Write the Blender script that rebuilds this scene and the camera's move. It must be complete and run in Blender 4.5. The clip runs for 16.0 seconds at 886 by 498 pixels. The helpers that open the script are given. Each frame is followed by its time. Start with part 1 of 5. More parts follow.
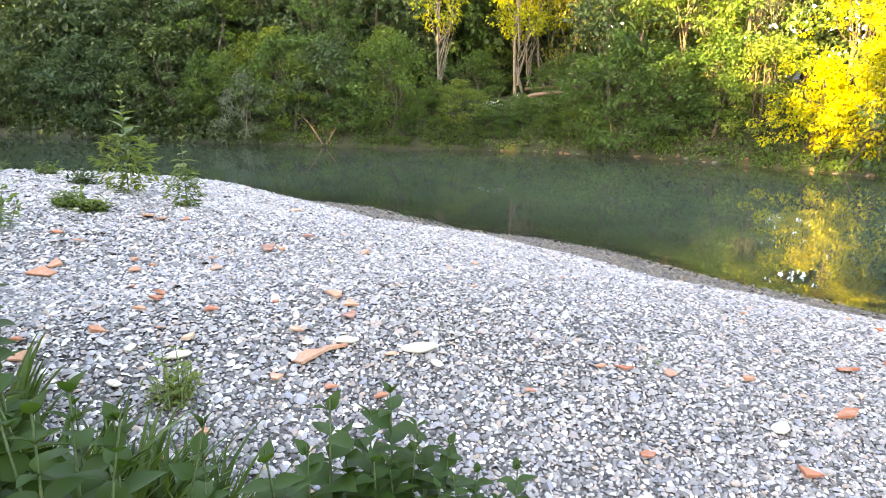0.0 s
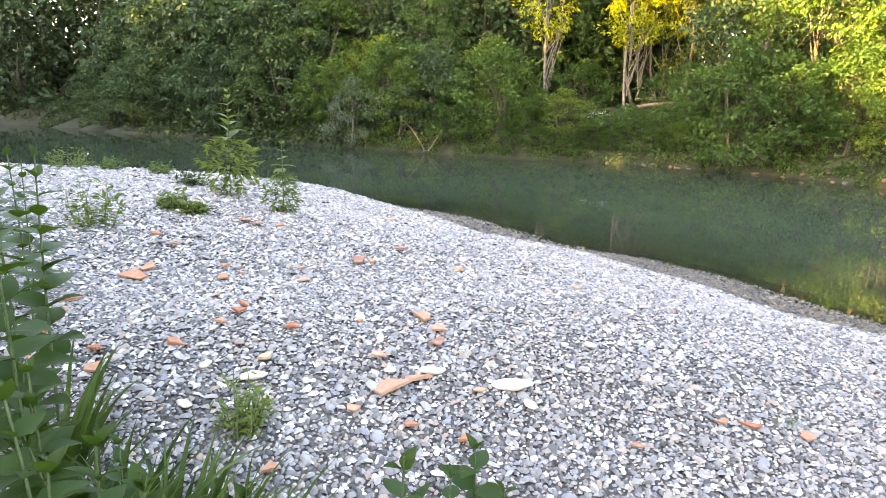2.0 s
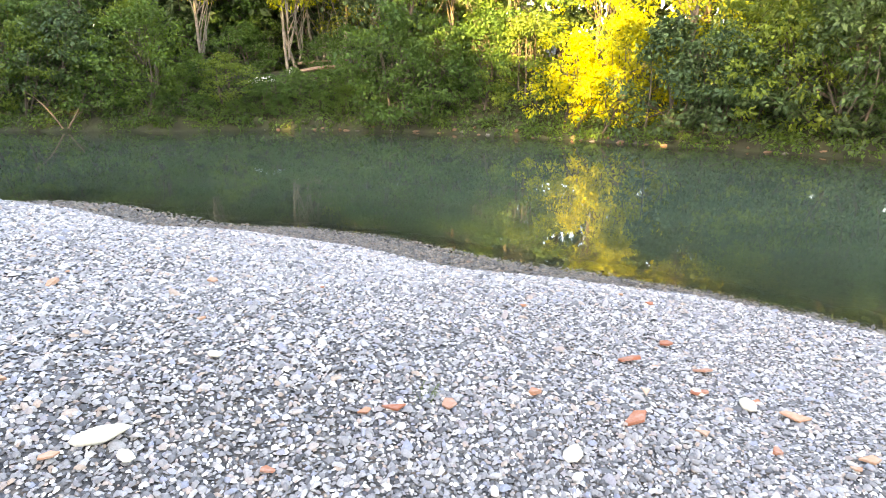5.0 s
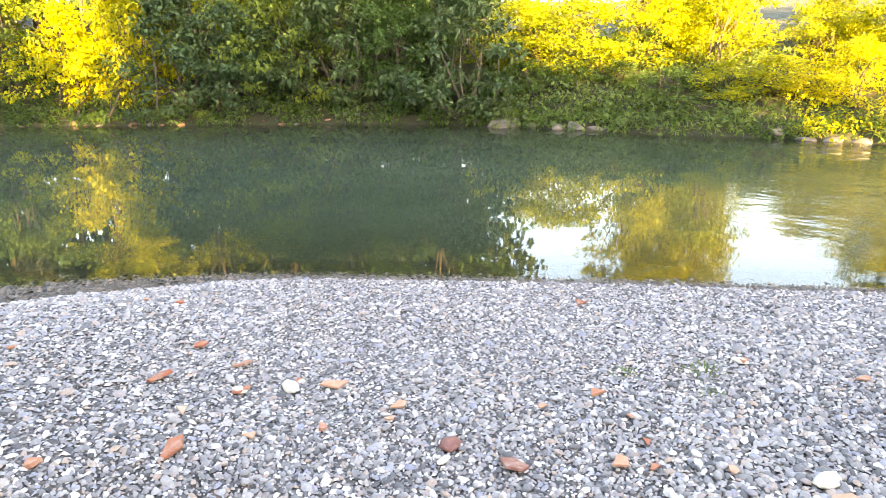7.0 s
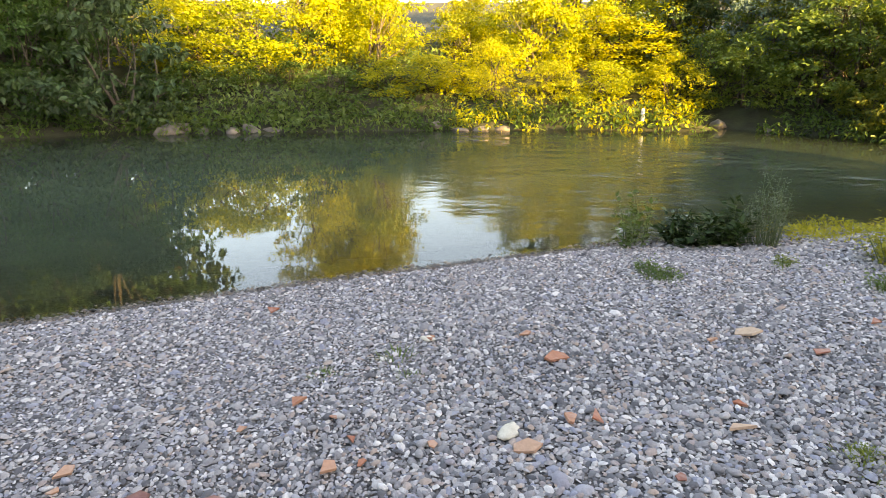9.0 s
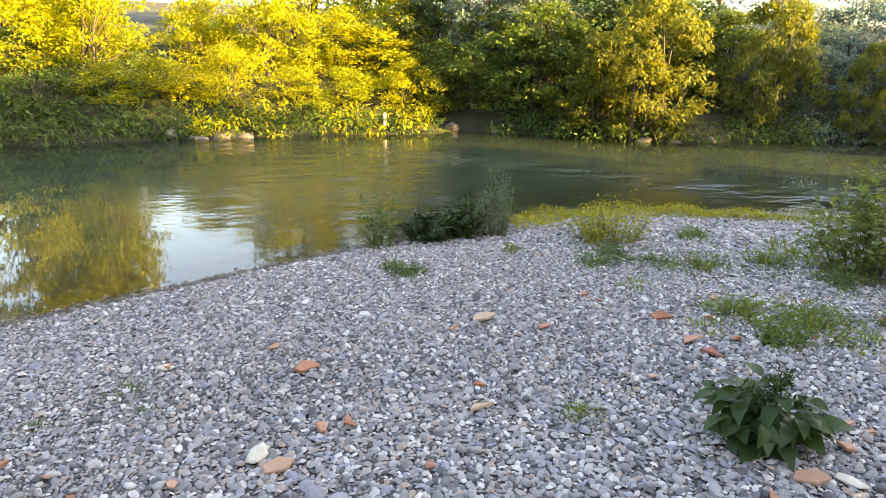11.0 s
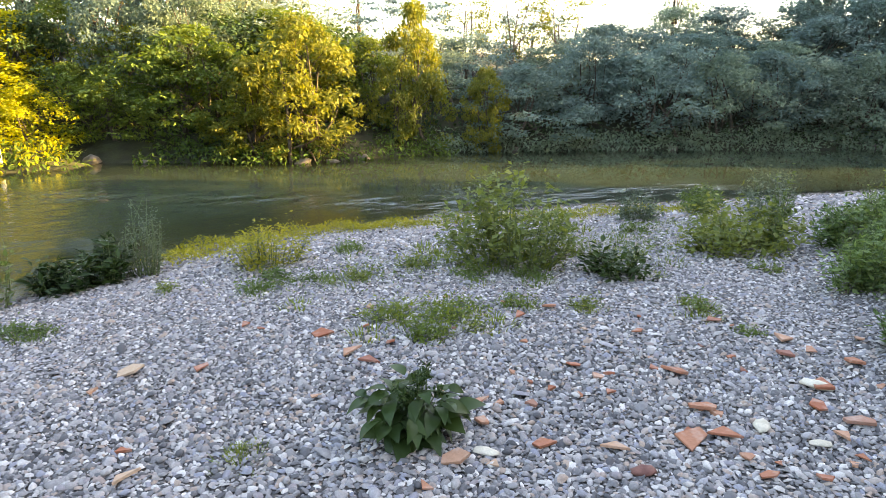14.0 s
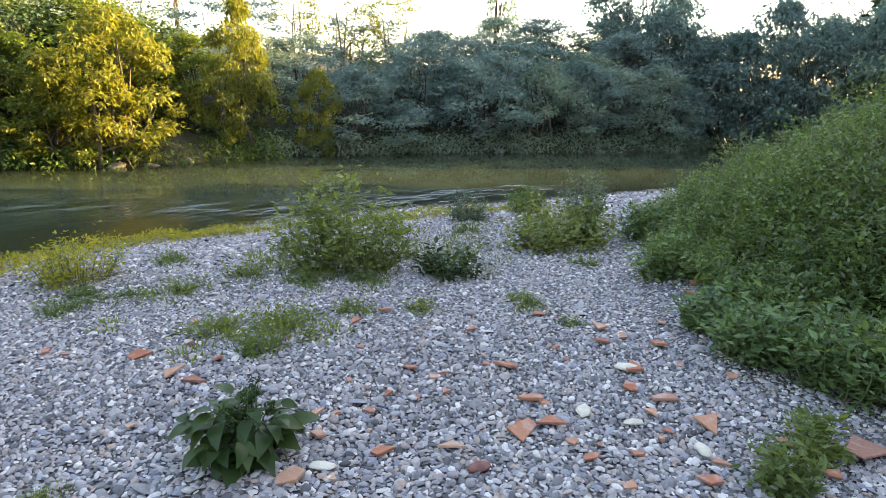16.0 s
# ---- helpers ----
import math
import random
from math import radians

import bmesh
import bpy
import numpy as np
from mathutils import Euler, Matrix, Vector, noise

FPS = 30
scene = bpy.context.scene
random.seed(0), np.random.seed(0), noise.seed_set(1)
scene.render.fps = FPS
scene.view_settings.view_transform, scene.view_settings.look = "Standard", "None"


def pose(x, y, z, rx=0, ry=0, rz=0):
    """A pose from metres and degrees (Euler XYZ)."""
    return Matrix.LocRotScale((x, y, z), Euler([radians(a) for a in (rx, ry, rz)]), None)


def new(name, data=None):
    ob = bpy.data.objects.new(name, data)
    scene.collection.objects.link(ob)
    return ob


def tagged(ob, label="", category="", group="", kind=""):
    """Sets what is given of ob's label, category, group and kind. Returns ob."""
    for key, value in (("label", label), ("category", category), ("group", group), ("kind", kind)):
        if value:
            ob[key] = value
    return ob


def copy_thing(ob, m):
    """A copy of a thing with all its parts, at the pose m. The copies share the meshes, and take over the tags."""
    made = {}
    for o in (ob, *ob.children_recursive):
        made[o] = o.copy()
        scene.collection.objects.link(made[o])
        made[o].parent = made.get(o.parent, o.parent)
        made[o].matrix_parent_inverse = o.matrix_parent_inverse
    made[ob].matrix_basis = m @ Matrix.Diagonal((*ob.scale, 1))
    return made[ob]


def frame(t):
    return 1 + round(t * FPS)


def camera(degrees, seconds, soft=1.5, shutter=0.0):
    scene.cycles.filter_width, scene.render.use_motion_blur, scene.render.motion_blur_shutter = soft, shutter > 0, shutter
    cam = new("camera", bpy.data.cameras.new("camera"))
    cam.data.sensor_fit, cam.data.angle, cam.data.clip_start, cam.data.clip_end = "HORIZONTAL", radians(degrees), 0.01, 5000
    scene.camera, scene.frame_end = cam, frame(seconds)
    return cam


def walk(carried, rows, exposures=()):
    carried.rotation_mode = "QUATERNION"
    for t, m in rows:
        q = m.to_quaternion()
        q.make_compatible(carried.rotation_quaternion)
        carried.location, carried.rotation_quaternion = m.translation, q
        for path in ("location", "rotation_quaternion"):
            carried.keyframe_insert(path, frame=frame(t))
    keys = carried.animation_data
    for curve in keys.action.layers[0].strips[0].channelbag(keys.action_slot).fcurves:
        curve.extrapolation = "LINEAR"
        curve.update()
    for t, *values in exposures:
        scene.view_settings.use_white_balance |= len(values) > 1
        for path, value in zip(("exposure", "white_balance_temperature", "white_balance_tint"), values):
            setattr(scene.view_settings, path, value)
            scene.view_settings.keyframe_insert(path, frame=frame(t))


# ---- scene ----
# Metres; z = 0 is the river's surface.
cam = camera(68.64, 16.0, 0.8)
ROWS = [  # seconds, eye x y z, turn x y z in degrees
    (0, 0.000, 0.000, 1.907, 77.23, -0.18, -0.09),
    (0.5, -0.030, 0.079, 1.905, 77.40, 0.64, 0.71),
    (1, -0.045, 0.123, 1.904, 77.19, 0.24, 2.09),
    (1.5, -0.050, 0.228, 1.896, 77.17, -0.56, 5.88),
    (2, -0.021, 0.318, 1.909, 77.83, -1.20, 8.84),
    (2.5, 0.027, 0.330, 1.916, 77.66, -0.35, 9.16),
    (3, 0.078, 0.401, 1.913, 76.64, -0.18, 4.62),
    (3.5, 0.144, 0.516, 1.909, 75.97, 0.20, -4.35),
    (3.7, 0.165, 0.564, 1.908, 75.80, 0.48, -8.30),
    (5.8, 0.537, 0.816, 1.886, 74.10, 0.42, -28.09),
    (6, 0.581, 0.817, 1.885, 73.79, 0.69, -32.98),
    (6.5, 0.697, 0.840, 1.881, 73.10, 0.72, -48.74),
    (7, 0.731, 0.937, 1.882, 72.92, 0.47, -58.52),
    (7.5, 0.758, 0.975, 1.886, 72.69, -0.03, -61.73),
    (8, 0.799, 0.965, 1.881, 72.77, 0.01, -67.81),
    (8.5, 0.839, 0.939, 1.865, 72.81, 0.26, -76.97),
    (9, 0.870, 0.892, 1.859, 72.82, 0.41, -85.93),
    (9.5, 0.896, 0.859, 1.855, 72.76, 0.05, -92.50),
    (9.7, 0.902, 0.854, 1.853, 72.79, -0.03, -94.23),
    (11.8, 0.906, 0.709, 1.846, 73.81, -0.30, -114.32),
    (12, 0.902, 0.695, 1.845, 73.89, -0.08, -115.64),
    (12.5, 0.894, 0.652, 1.848, 73.93, -0.03, -120.28),
    (13, 0.899, 0.623, 1.840, 74.41, -0.29, -125.24),
    (13.5, 0.885, 0.585, 1.841, 74.97, -0.08, -130.97),
    (14, 0.864, 0.556, 1.846, 75.54, -0.32, -135.82),
    (14.5, 0.852, 0.533, 1.848, 75.85, -0.48, -140.30),
    (15, 0.848, 0.512, 1.848, 76.01, -1.19, -144.28),
    (15.5, 0.857, 0.504, 1.849, 76.05, -1.08, -147.29),
    (16, 0.864, 0.490, 1.847, 76.02, -1.66, -150.03),
]
EXPOSURES = [(0, 4.08, 8950, 20), (3.5, 4.08, 8850, 20), (7, 3.92, 8800, 20), (8, 3.45, 8800, 20), (8.5, 3.14, 8800, 20), (9, 3.02, 8800, 21), (9.5, 3.0, 8800, 21), (12.5, 3.25, 8200, 20), (14.5, 3.24, 8200, 20), (16, 3.06, 7700, 20)]
walk(cam, [(t, pose(*p)) for t, *p in ROWS], EXPOSURES)

# ---- light ----
SUN_DIR = Vector((-0.70, -0.71, 0.24)).normalized()  # towards the sun
world = bpy.data.worlds.new("evening_sky")
scene.world = world
world.use_nodes = True
wn = world.node_tree.nodes
sky = wn.new("ShaderNodeTexSky")
sky.sky_type = "NISHITA"
sky.sun_disc = False
sky.sun_elevation = math.asin(SUN_DIR.z)
sky.sun_rotation = math.atan2(SUN_DIR.x, SUN_DIR.y)
sky.air_density, sky.dust_density, sky.ozone_density = 1.0, 1.5, 1.0
wn["Background"].inputs["Strength"].default_value = 0.15
world.node_tree.links.new(sky.outputs[0], wn["Background"].inputs[0])
sun = new("sun", bpy.data.lights.new("sun", "SUN"))
sun.data.energy, sun.data.angle, sun.data.color = 5.0, radians(0.5), (1.0, 0.72, 0.28)
sun.rotation_euler = SUN_DIR.to_track_quat("Z", "Y").to_euler()

# ---- materials ----


def material(name):
    m = bpy.data.materials.new(name)
    m.use_nodes = True
    nt = m.node_tree
    return m, nt, nt.nodes["Principled BSDF"], nt.nodes["Material Output"]


def node(nt, kind, **values):
    n = nt.nodes.new(kind)
    for k, v in values.items():
        n.inputs[k.replace("_", " ")].default_value = v
    return n


def ramp(nt, source, stops, interpolation="LINEAR"):
    r = nt.nodes.new("ShaderNodeValToRGB")
    r.color_ramp.interpolation = interpolation
    while len(r.color_ramp.elements) < len(stops):
        r.color_ramp.elements.new(0.5)
    for e, (p, c) in zip(r.color_ramp.elements, stops):
        e.position, e.color = p, (*c, 1)
    nt.links.new(source, r.inputs[0])
    return r.outputs[0]


def mixed(nt, fac, a, b, blend="MIX"):
    m = nt.nodes.new("ShaderNodeMix")
    m.data_type, m.blend_type = "RGBA", blend
    for socket, value in ((m.inputs[0], fac), (m.inputs[6], a), (m.inputs[7], b)):
        if hasattr(value, "links"):
            nt.links.new(value, socket)
        else:
            socket.default_value = value if isinstance(value, (int, float)) else (*value, 1)
    return m.outputs[2]


def bumped(nt, bsdf, height, strength, distance):
    b = node(nt, "ShaderNodeBump", Strength=strength, Distance=distance)
    nt.links.new(height, b.inputs["Height"])
    nt.links.new(b.outputs[0], bsdf.inputs["Normal"])


def position(nt):
    return nt.nodes.new("ShaderNodeNewGeometry").outputs["Position"]


def noise_tex(nt, where, scale, detail=4.0, rough=0.6):
    n = node(nt, "ShaderNodeTexNoise", Scale=scale, Detail=detail, Roughness=rough)
    nt.links.new(where, n.inputs["Vector"])
    return n.outputs[0]


STONE_STOPS = [(0.0, (0.085, 0.085, 0.09)), (0.17, (0.20, 0.195, 0.198)), (0.40, (0.315, 0.30, 0.292)), (0.56, (0.43, 0.405, 0.385)),
               (0.64, (0.43, 0.32, 0.245)), (0.74, (0.27, 0.285, 0.34)), (0.87, (0.50, 0.472, 0.44)), (1.0, (0.76, 0.72, 0.67))]


def stone_material(name, single, wet):
    m, nt, bsdf, _ = material(name)
    if single:
        rnd = nt.nodes.new("ShaderNodeObjectInfo").outputs["Random"]
    else:
        rnd = nt.nodes.new("ShaderNodeNewGeometry").outputs["Random Per Island"]
    where = position(nt)
    base = ramp(nt, rnd, STONE_STOPS)
    grain = noise_tex(nt, where, 60, 5)
    speck = noise_tex(nt, where, 260, 2)
    col = mixed(nt, 0.55, base, ramp(nt, grain, [(0.3, (0.55, 0.55, 0.56)), (0.7, (1.0, 1.0, 1.0))]), "MULTIPLY")
    col = mixed(nt, 0.35, col, ramp(nt, speck, [(0.35, (0.5, 0.5, 0.5)), (0.6, (1, 1, 1))]), "MULTIPLY")
    if wet:
        col = mixed(nt, 1.0, col, (0.36, 0.30, 0.235), "MULTIPLY")
    nt.links.new(col, bsdf.inputs["Base Color"])
    bsdf.inputs["Roughness"].default_value = 0.45 if wet else 0.72
    bumped(nt, bsdf, grain, 0.35, 0.004)
    return m


PEBBLE = stone_material("pebble_dry", False, False)
PEBBLE_WET = stone_material("pebble_wet", False, True)
PEBBLE_ONE = stone_material("pebble_single", True, False)


def gravel_material(name, wet):
    m, nt, bsdf, _ = material(name)
    where = position(nt)
    v = node(nt, "ShaderNodeTexVoronoi", Scale=44.0, Randomness=1.0)
    nt.links.new(where, v.inputs["Vector"])
    big = noise_tex(nt, where, 1.3, 4)
    sep = nt.nodes.new("ShaderNodeSeparateColor")
    nt.links.new(v.outputs["Color"], sep.inputs[0])
    # crevice shade is put into the colour: dimmed base, darker between drawn stones
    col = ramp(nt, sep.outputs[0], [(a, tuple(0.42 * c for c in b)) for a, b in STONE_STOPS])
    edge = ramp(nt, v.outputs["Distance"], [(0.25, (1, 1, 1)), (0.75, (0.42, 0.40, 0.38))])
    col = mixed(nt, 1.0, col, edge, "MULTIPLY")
    col = mixed(nt, 0.4, col, ramp(nt, big, [(0.35, (0.68, 0.64, 0.58)), (0.65, (1, 1, 1))]), "MULTIPLY")
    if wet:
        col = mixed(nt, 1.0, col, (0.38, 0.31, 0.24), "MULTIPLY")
    nt.links.new(col, bsdf.inputs["Base Color"])
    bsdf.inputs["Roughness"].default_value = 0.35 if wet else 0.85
    inv = node(nt, "ShaderNodeMath")
    inv.operation = "SUBTRACT"
    inv.inputs[0].default_value = 1.0
    nt.links.new(v.outputs["Distance"], inv.inputs[1])
    bumped(nt, bsdf, inv.outputs[0], 0.9, 0.02)
    return m


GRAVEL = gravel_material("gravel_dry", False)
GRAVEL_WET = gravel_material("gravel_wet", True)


def plain(name, colours, rough, scale=20.0, bump=0.3, distance=0.01, fine=160.0):
    """Two-scale mottled surface."""
    m, nt, bsdf, _ = material(name)
    where = position(nt)
    a = noise_tex(nt, where, scale, 5)
    b = noise_tex(nt, where, fine, 3)
    col = ramp(nt, a, [(0.32, colours[0]), (0.68, colours[1])])
    col = mixed(nt, 0.45, col, ramp(nt, b, [(0.3, (0.55, 0.55, 0.55)), (0.65, (1, 1, 1))]), "MULTIPLY")
    nt.links.new(col, bsdf.inputs["Base Color"])
    bsdf.inputs["Roughness"].default_value = rough
    bumped(nt, bsdf, a, bump, distance)
    return m


SOIL = plain("bank_soil", [(0.020, 0.020, 0.010), (0.036, 0.046, 0.016)], 0.95, 2.5, 0.8, 0.08, 30)
RIVERBED = plain("river_bed", [(0.07, 0.062, 0.035), (0.12, 0.11, 0.07)], 0.9, 9.0, 0.8, 0.03, 40)
BARK = plain("bark", [(0.045, 0.037, 0.028), (0.10, 0.085, 0.065)], 0.9, 9.0, 0.9, 0.02, 60)
BARK_PALE = plain("pale_bark", [(0.10, 0.09, 0.07), (0.21, 0.185, 0.15)], 0.85, 7.0, 0.7, 0.02, 50)
DEADWOOD = plain("dead_wood", [(0.11, 0.075, 0.05), (0.22, 0.16, 0.115)], 0.9, 14.0, 0.6, 0.01, 90)
ROCK = plain("bank_rock", [(0.08, 0.075, 0.065), (0.19, 0.175, 0.155)], 0.85, 4.0, 0.8, 0.03, 45)
ROCK_RED = plain("rusty_rock", [(0.13, 0.075, 0.05), (0.25, 0.15, 0.10)], 0.85, 5.0, 0.8, 0.03, 45)
WHITE = plain("white_plastic", [(0.70, 0.71, 0.72), (0.82, 0.82, 0.82)], 0.4, 6.0, 0.1, 0.004, 60)
STEM = plain("green_stem", [(0.10, 0.15, 0.05), (0.16, 0.20, 0.08)], 0.7, 30.0, 0.2, 0.003, 120)
HERB_STEM = plain("herb_stem", [(0.045, 0.080, 0.028), (0.085, 0.125, 0.048)], 0.6, 30.0, 0.2, 0.003, 120)
RED_STONE = plain("dark_red_stone", [(0.16, 0.06, 0.05), (0.27, 0.12, 0.09)], 0.7, 18.0, 0.4, 0.004)
PALE_STONE = plain("cream_stone", [(0.52, 0.47, 0.36), (0.70, 0.65, 0.53)], 0.75, 18.0, 0.4, 0.004)


def brick_material():
    m, nt, bsdf, _ = material("fired_clay")
    where = position(nt)
    rnd = nt.nodes.new("ShaderNodeObjectInfo").outputs["Random"]
    base = ramp(nt, rnd, [(0.0, (0.36, 0.115, 0.06)), (0.3, (0.43, 0.185, 0.105)), (0.55, (0.52, 0.29, 0.185)), (0.7, (0.27, 0.115, 0.085)), (0.82, (0.40, 0.14, 0.075)), (1.0, (0.56, 0.40, 0.27))])
    grain = noise_tex(nt, where, 55, 5)
    dust = noise_tex(nt, where, 14, 4)
    col = mixed(nt, 0.5, base, ramp(nt, grain, [(0.3, (0.6, 0.55, 0.5)), (0.7, (1, 1, 1))]), "MULTIPLY")
    col = mixed(nt, ramp(nt, dust, [(0.5, (0, 0, 0)), (0.8, (0.55, 0.55, 0.55))]), col, (0.55, 0.47, 0.40))
    nt.links.new(col, bsdf.inputs["Base Color"])
    bsdf.inputs["Roughness"].default_value = 0.85
    bumped(nt, bsdf, grain, 0.5, 0.005)
    return m


BRICK = brick_material()


def leaf_material(name, dark, light, gloss=0.45, through_light=0.45, tint=(1.5, 1.35, 0.55)):
    """A leaf that lets part of the light through; each leaf its own tone."""
    m, nt, bsdf, out = material(name)
    rnd = nt.nodes.new("ShaderNodeNewGeometry").outputs["Random Per Island"]
    per_plant = nt.nodes.new("ShaderNodeObjectInfo").outputs["Random"]
    col = mixed(nt, rnd, dark, light)
    patch = noise_tex(nt, position(nt), 1.1, 3)
    col = mixed(nt, 0.5, col, ramp(nt, patch, [(0.35, (0.62, 0.70, 0.62)), (0.65, (1.15, 1.10, 0.9))]), "MULTIPLY")
    col = mixed(nt, 0.6, col, ramp(nt, per_plant, [(0.0, (0.72, 0.85, 0.8)), (0.5, (1, 1, 1)), (1.0, (1.25, 1.12, 0.7))]), "MULTIPLY")
    nt.links.new(col, bsdf.inputs["Base Color"])
    bsdf.inputs["Roughness"].default_value = gloss
    bsdf.inputs["Specular IOR Level"].default_value = 0.22
    tr = nt.nodes.new("ShaderNodeBsdfTranslucent")
    nt.links.new(mixed(nt, 1.0, col, tint, "MULTIPLY"), tr.inputs[0])
    mix = node(nt, "ShaderNodeMixShader")
    mix.inputs[0].default_value = through_light
    nt.links.new(bsdf.outputs[0], mix.inputs[1])
    nt.links.new(tr.outputs[0], mix.inputs[2])
    nt.links.new(mix.outputs[0], out.inputs[0])
    return m


LEAF_MAPLE = leaf_material("leaf_broad", (0.040, 0.083, 0.025), (0.078, 0.150, 0.042), 0.45, 0.4)
# low sunlight is put into this bright yellow leaf colour
LEAF_SUN_TONE = leaf_material("leaf_sun_tone", (0.16, 0.205, 0.018), (0.41, 0.435, 0.038), 0.45, 0.5)
LEAF_WILLOW = leaf_material("leaf_willow", (0.085, 0.118, 0.095), (0.155, 0.195, 0.160), 0.45, 0.25)
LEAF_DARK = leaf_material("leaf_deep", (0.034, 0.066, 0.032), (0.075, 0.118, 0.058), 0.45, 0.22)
LEAF_HERB = leaf_material("leaf_herb", (0.080, 0.128, 0.045), (0.155, 0.215, 0.082))
LEAF_THICKET = leaf_material("leaf_thicket", (0.062, 0.118, 0.054), (0.195, 0.290, 0.145))
# golden evening light on the lit trees is part of this colour
LEAF_SUN_GOLD = leaf_material("leaf_sun_gold", (0.10, 0.132, 0.03), (0.20, 0.222, 0.055), 0.45, 0.5)
LEAF_FEATHER = leaf_material("leaf_feathery", (0.11, 0.16, 0.03), (0.22, 0.28, 0.07))
# haze over the downstream woods is put into these two pale leaf colours
LEAF_HAZE_SILVER = leaf_material("leaf_haze_silver", (0.140, 0.205, 0.212), (0.205, 0.285, 0.290), 0.8, 0.48, (1.15, 1.2, 1.1))
LEAF_HAZE_BLUE = leaf_material("leaf_haze_blue", (0.115, 0.172, 0.174), (0.165, 0.238, 0.238), 0.8, 0.48, (1.1, 1.2, 1.1))
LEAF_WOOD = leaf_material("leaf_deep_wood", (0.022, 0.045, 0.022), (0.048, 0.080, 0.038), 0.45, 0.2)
LEAF_NETTLE = leaf_material("leaf_nettle", (0.018, 0.046, 0.012), (0.046, 0.096, 0.022))
LEAF_DOCK = leaf_material("leaf_dock", (0.022, 0.048, 0.018), (0.048, 0.086, 0.028), 0.38, 0.25)
LEAF_FRESH = leaf_material("leaf_fresh", (0.070, 0.118, 0.028), (0.150, 0.215, 0.052), 0.45, 0.45)
# darker copy of the broad leaf, with the woods' shade in its colour
LEAF_SHADE_TONE = leaf_material("leaf_shade_tone", (0.028, 0.058, 0.028), (0.068, 0.120, 0.055), 0.45, 0.25)
LEAF_OLIVE = leaf_material("leaf_olive", (0.115, 0.155, 0.050), (0.215, 0.255, 0.095))
LEAF_YELLOW = leaf_material("leaf_yellow_herb", (0.21, 0.22, 0.035), (0.36, 0.35, 0.06))
BLADE_DARK = leaf_material("dark_grass_blade", (0.032, 0.070, 0.018), (0.085, 0.145, 0.042), 0.4, 0.3)
BLADE = leaf_material("grass_blade", (0.08, 0.13, 0.03), (0.16, 0.22, 0.06), 0.4, 0.35)


def water_material():
    m, nt, bsdf, out = material("river_water")
    where = position(nt)
    # turbid body: the deeper, the less of the bed shows
    depth = nt.nodes.new("ShaderNodeAttribute")
    depth.attribute_name = "depth"
    swirl = noise_tex(nt, where, 0.35, 3)
    body = ramp(nt, swirl, [(0.3, (0.034, 0.054, 0.037)), (0.7, (0.048, 0.070, 0.047))])
    bsdf.inputs["Roughness"].default_value = 0.6
    bsdf.inputs["Specular IOR Level"].default_value = 0.0
    nt.links.new(body, bsdf.inputs["Base Color"])
    clear = nt.nodes.new("ShaderNodeBsdfTransparent")
    clear.inputs[0].default_value = (0.80, 0.80, 0.66, 1)
    murk = node(nt, "ShaderNodeMixShader")
    nt.links.new(ramp(nt, depth.outputs["Fac"], [(0.0, (0.12, 0.12, 0.12)), (0.25, (0.72, 0.72, 0.72)), (0.6, (1, 1, 1))]), murk.inputs[0])
    nt.links.new(clear.outputs[0], murk.inputs[1])
    nt.links.new(bsdf.outputs[0], murk.inputs[2])
    # ripples: calm pool, rougher tongue of current
    mapping = node(nt, "ShaderNodeMapping", Scale=(1.0, 0.55, 1.0))
    mapping.inputs["Rotation"].default_value = (0, 0, radians(-35))
    nt.links.new(where, mapping.inputs[0])
    wide = noise_tex(nt, mapping.outputs[0], 2.2, 3, 0.5)
    fine = noise_tex(nt, mapping.outputs[0], 9.0, 3, 0.5)
    flow = nt.nodes.new("ShaderNodeAttribute")
    flow.attribute_name = "flow"
    gloss = nt.nodes.new("ShaderNodeBsdfGlossy")
    gloss.inputs["Roughness"].default_value = 0.015
    b1 = node(nt, "ShaderNodeBump", Distance=0.12)
    s1 = node(nt, "ShaderNodeMath")
    s1.operation = "MULTIPLY_ADD"
    s1.inputs[1].default_value, s1.inputs[2].default_value = 0.95, 0.006
    nt.links.new(flow.outputs["Fac"], s1.inputs[0])
    nt.links.new(s1.outputs[0], b1.inputs["Strength"])
    nt.links.new(wide, b1.inputs["Height"])
    b2 = node(nt, "ShaderNodeBump", Distance=0.022)
    s2 = node(nt, "ShaderNodeMath")
    s2.operation = "MULTIPLY_ADD"
    s2.inputs[1].default_value, s2.inputs[2].default_value = 0.85, 0.010
    nt.links.new(flow.outputs["Fac"], s2.inputs[0])
    nt.links.new(s2.outputs[0], b2.inputs["Strength"])
    nt.links.new(fine, b2.inputs["Height"])
    nt.links.new(b1.outputs[0], b2.inputs["Normal"])
    nt.links.new(b2.outputs[0], gloss.inputs["Normal"])
    fresnel = node(nt, "ShaderNodeFresnel", IOR=1.39)
    nt.links.new(b2.outputs[0], fresnel.inputs["Normal"])
    top = node(nt, "ShaderNodeMixShader")
    nt.links.new(fresnel.outputs[0], top.inputs[0])
    nt.links.new(murk.outputs[0], top.inputs[1])
    nt.links.new(gloss.outputs[0], top.inputs[2])
    nt.links.new(top.outputs[0], out.inputs[0])
    return m


WATER = water_material()

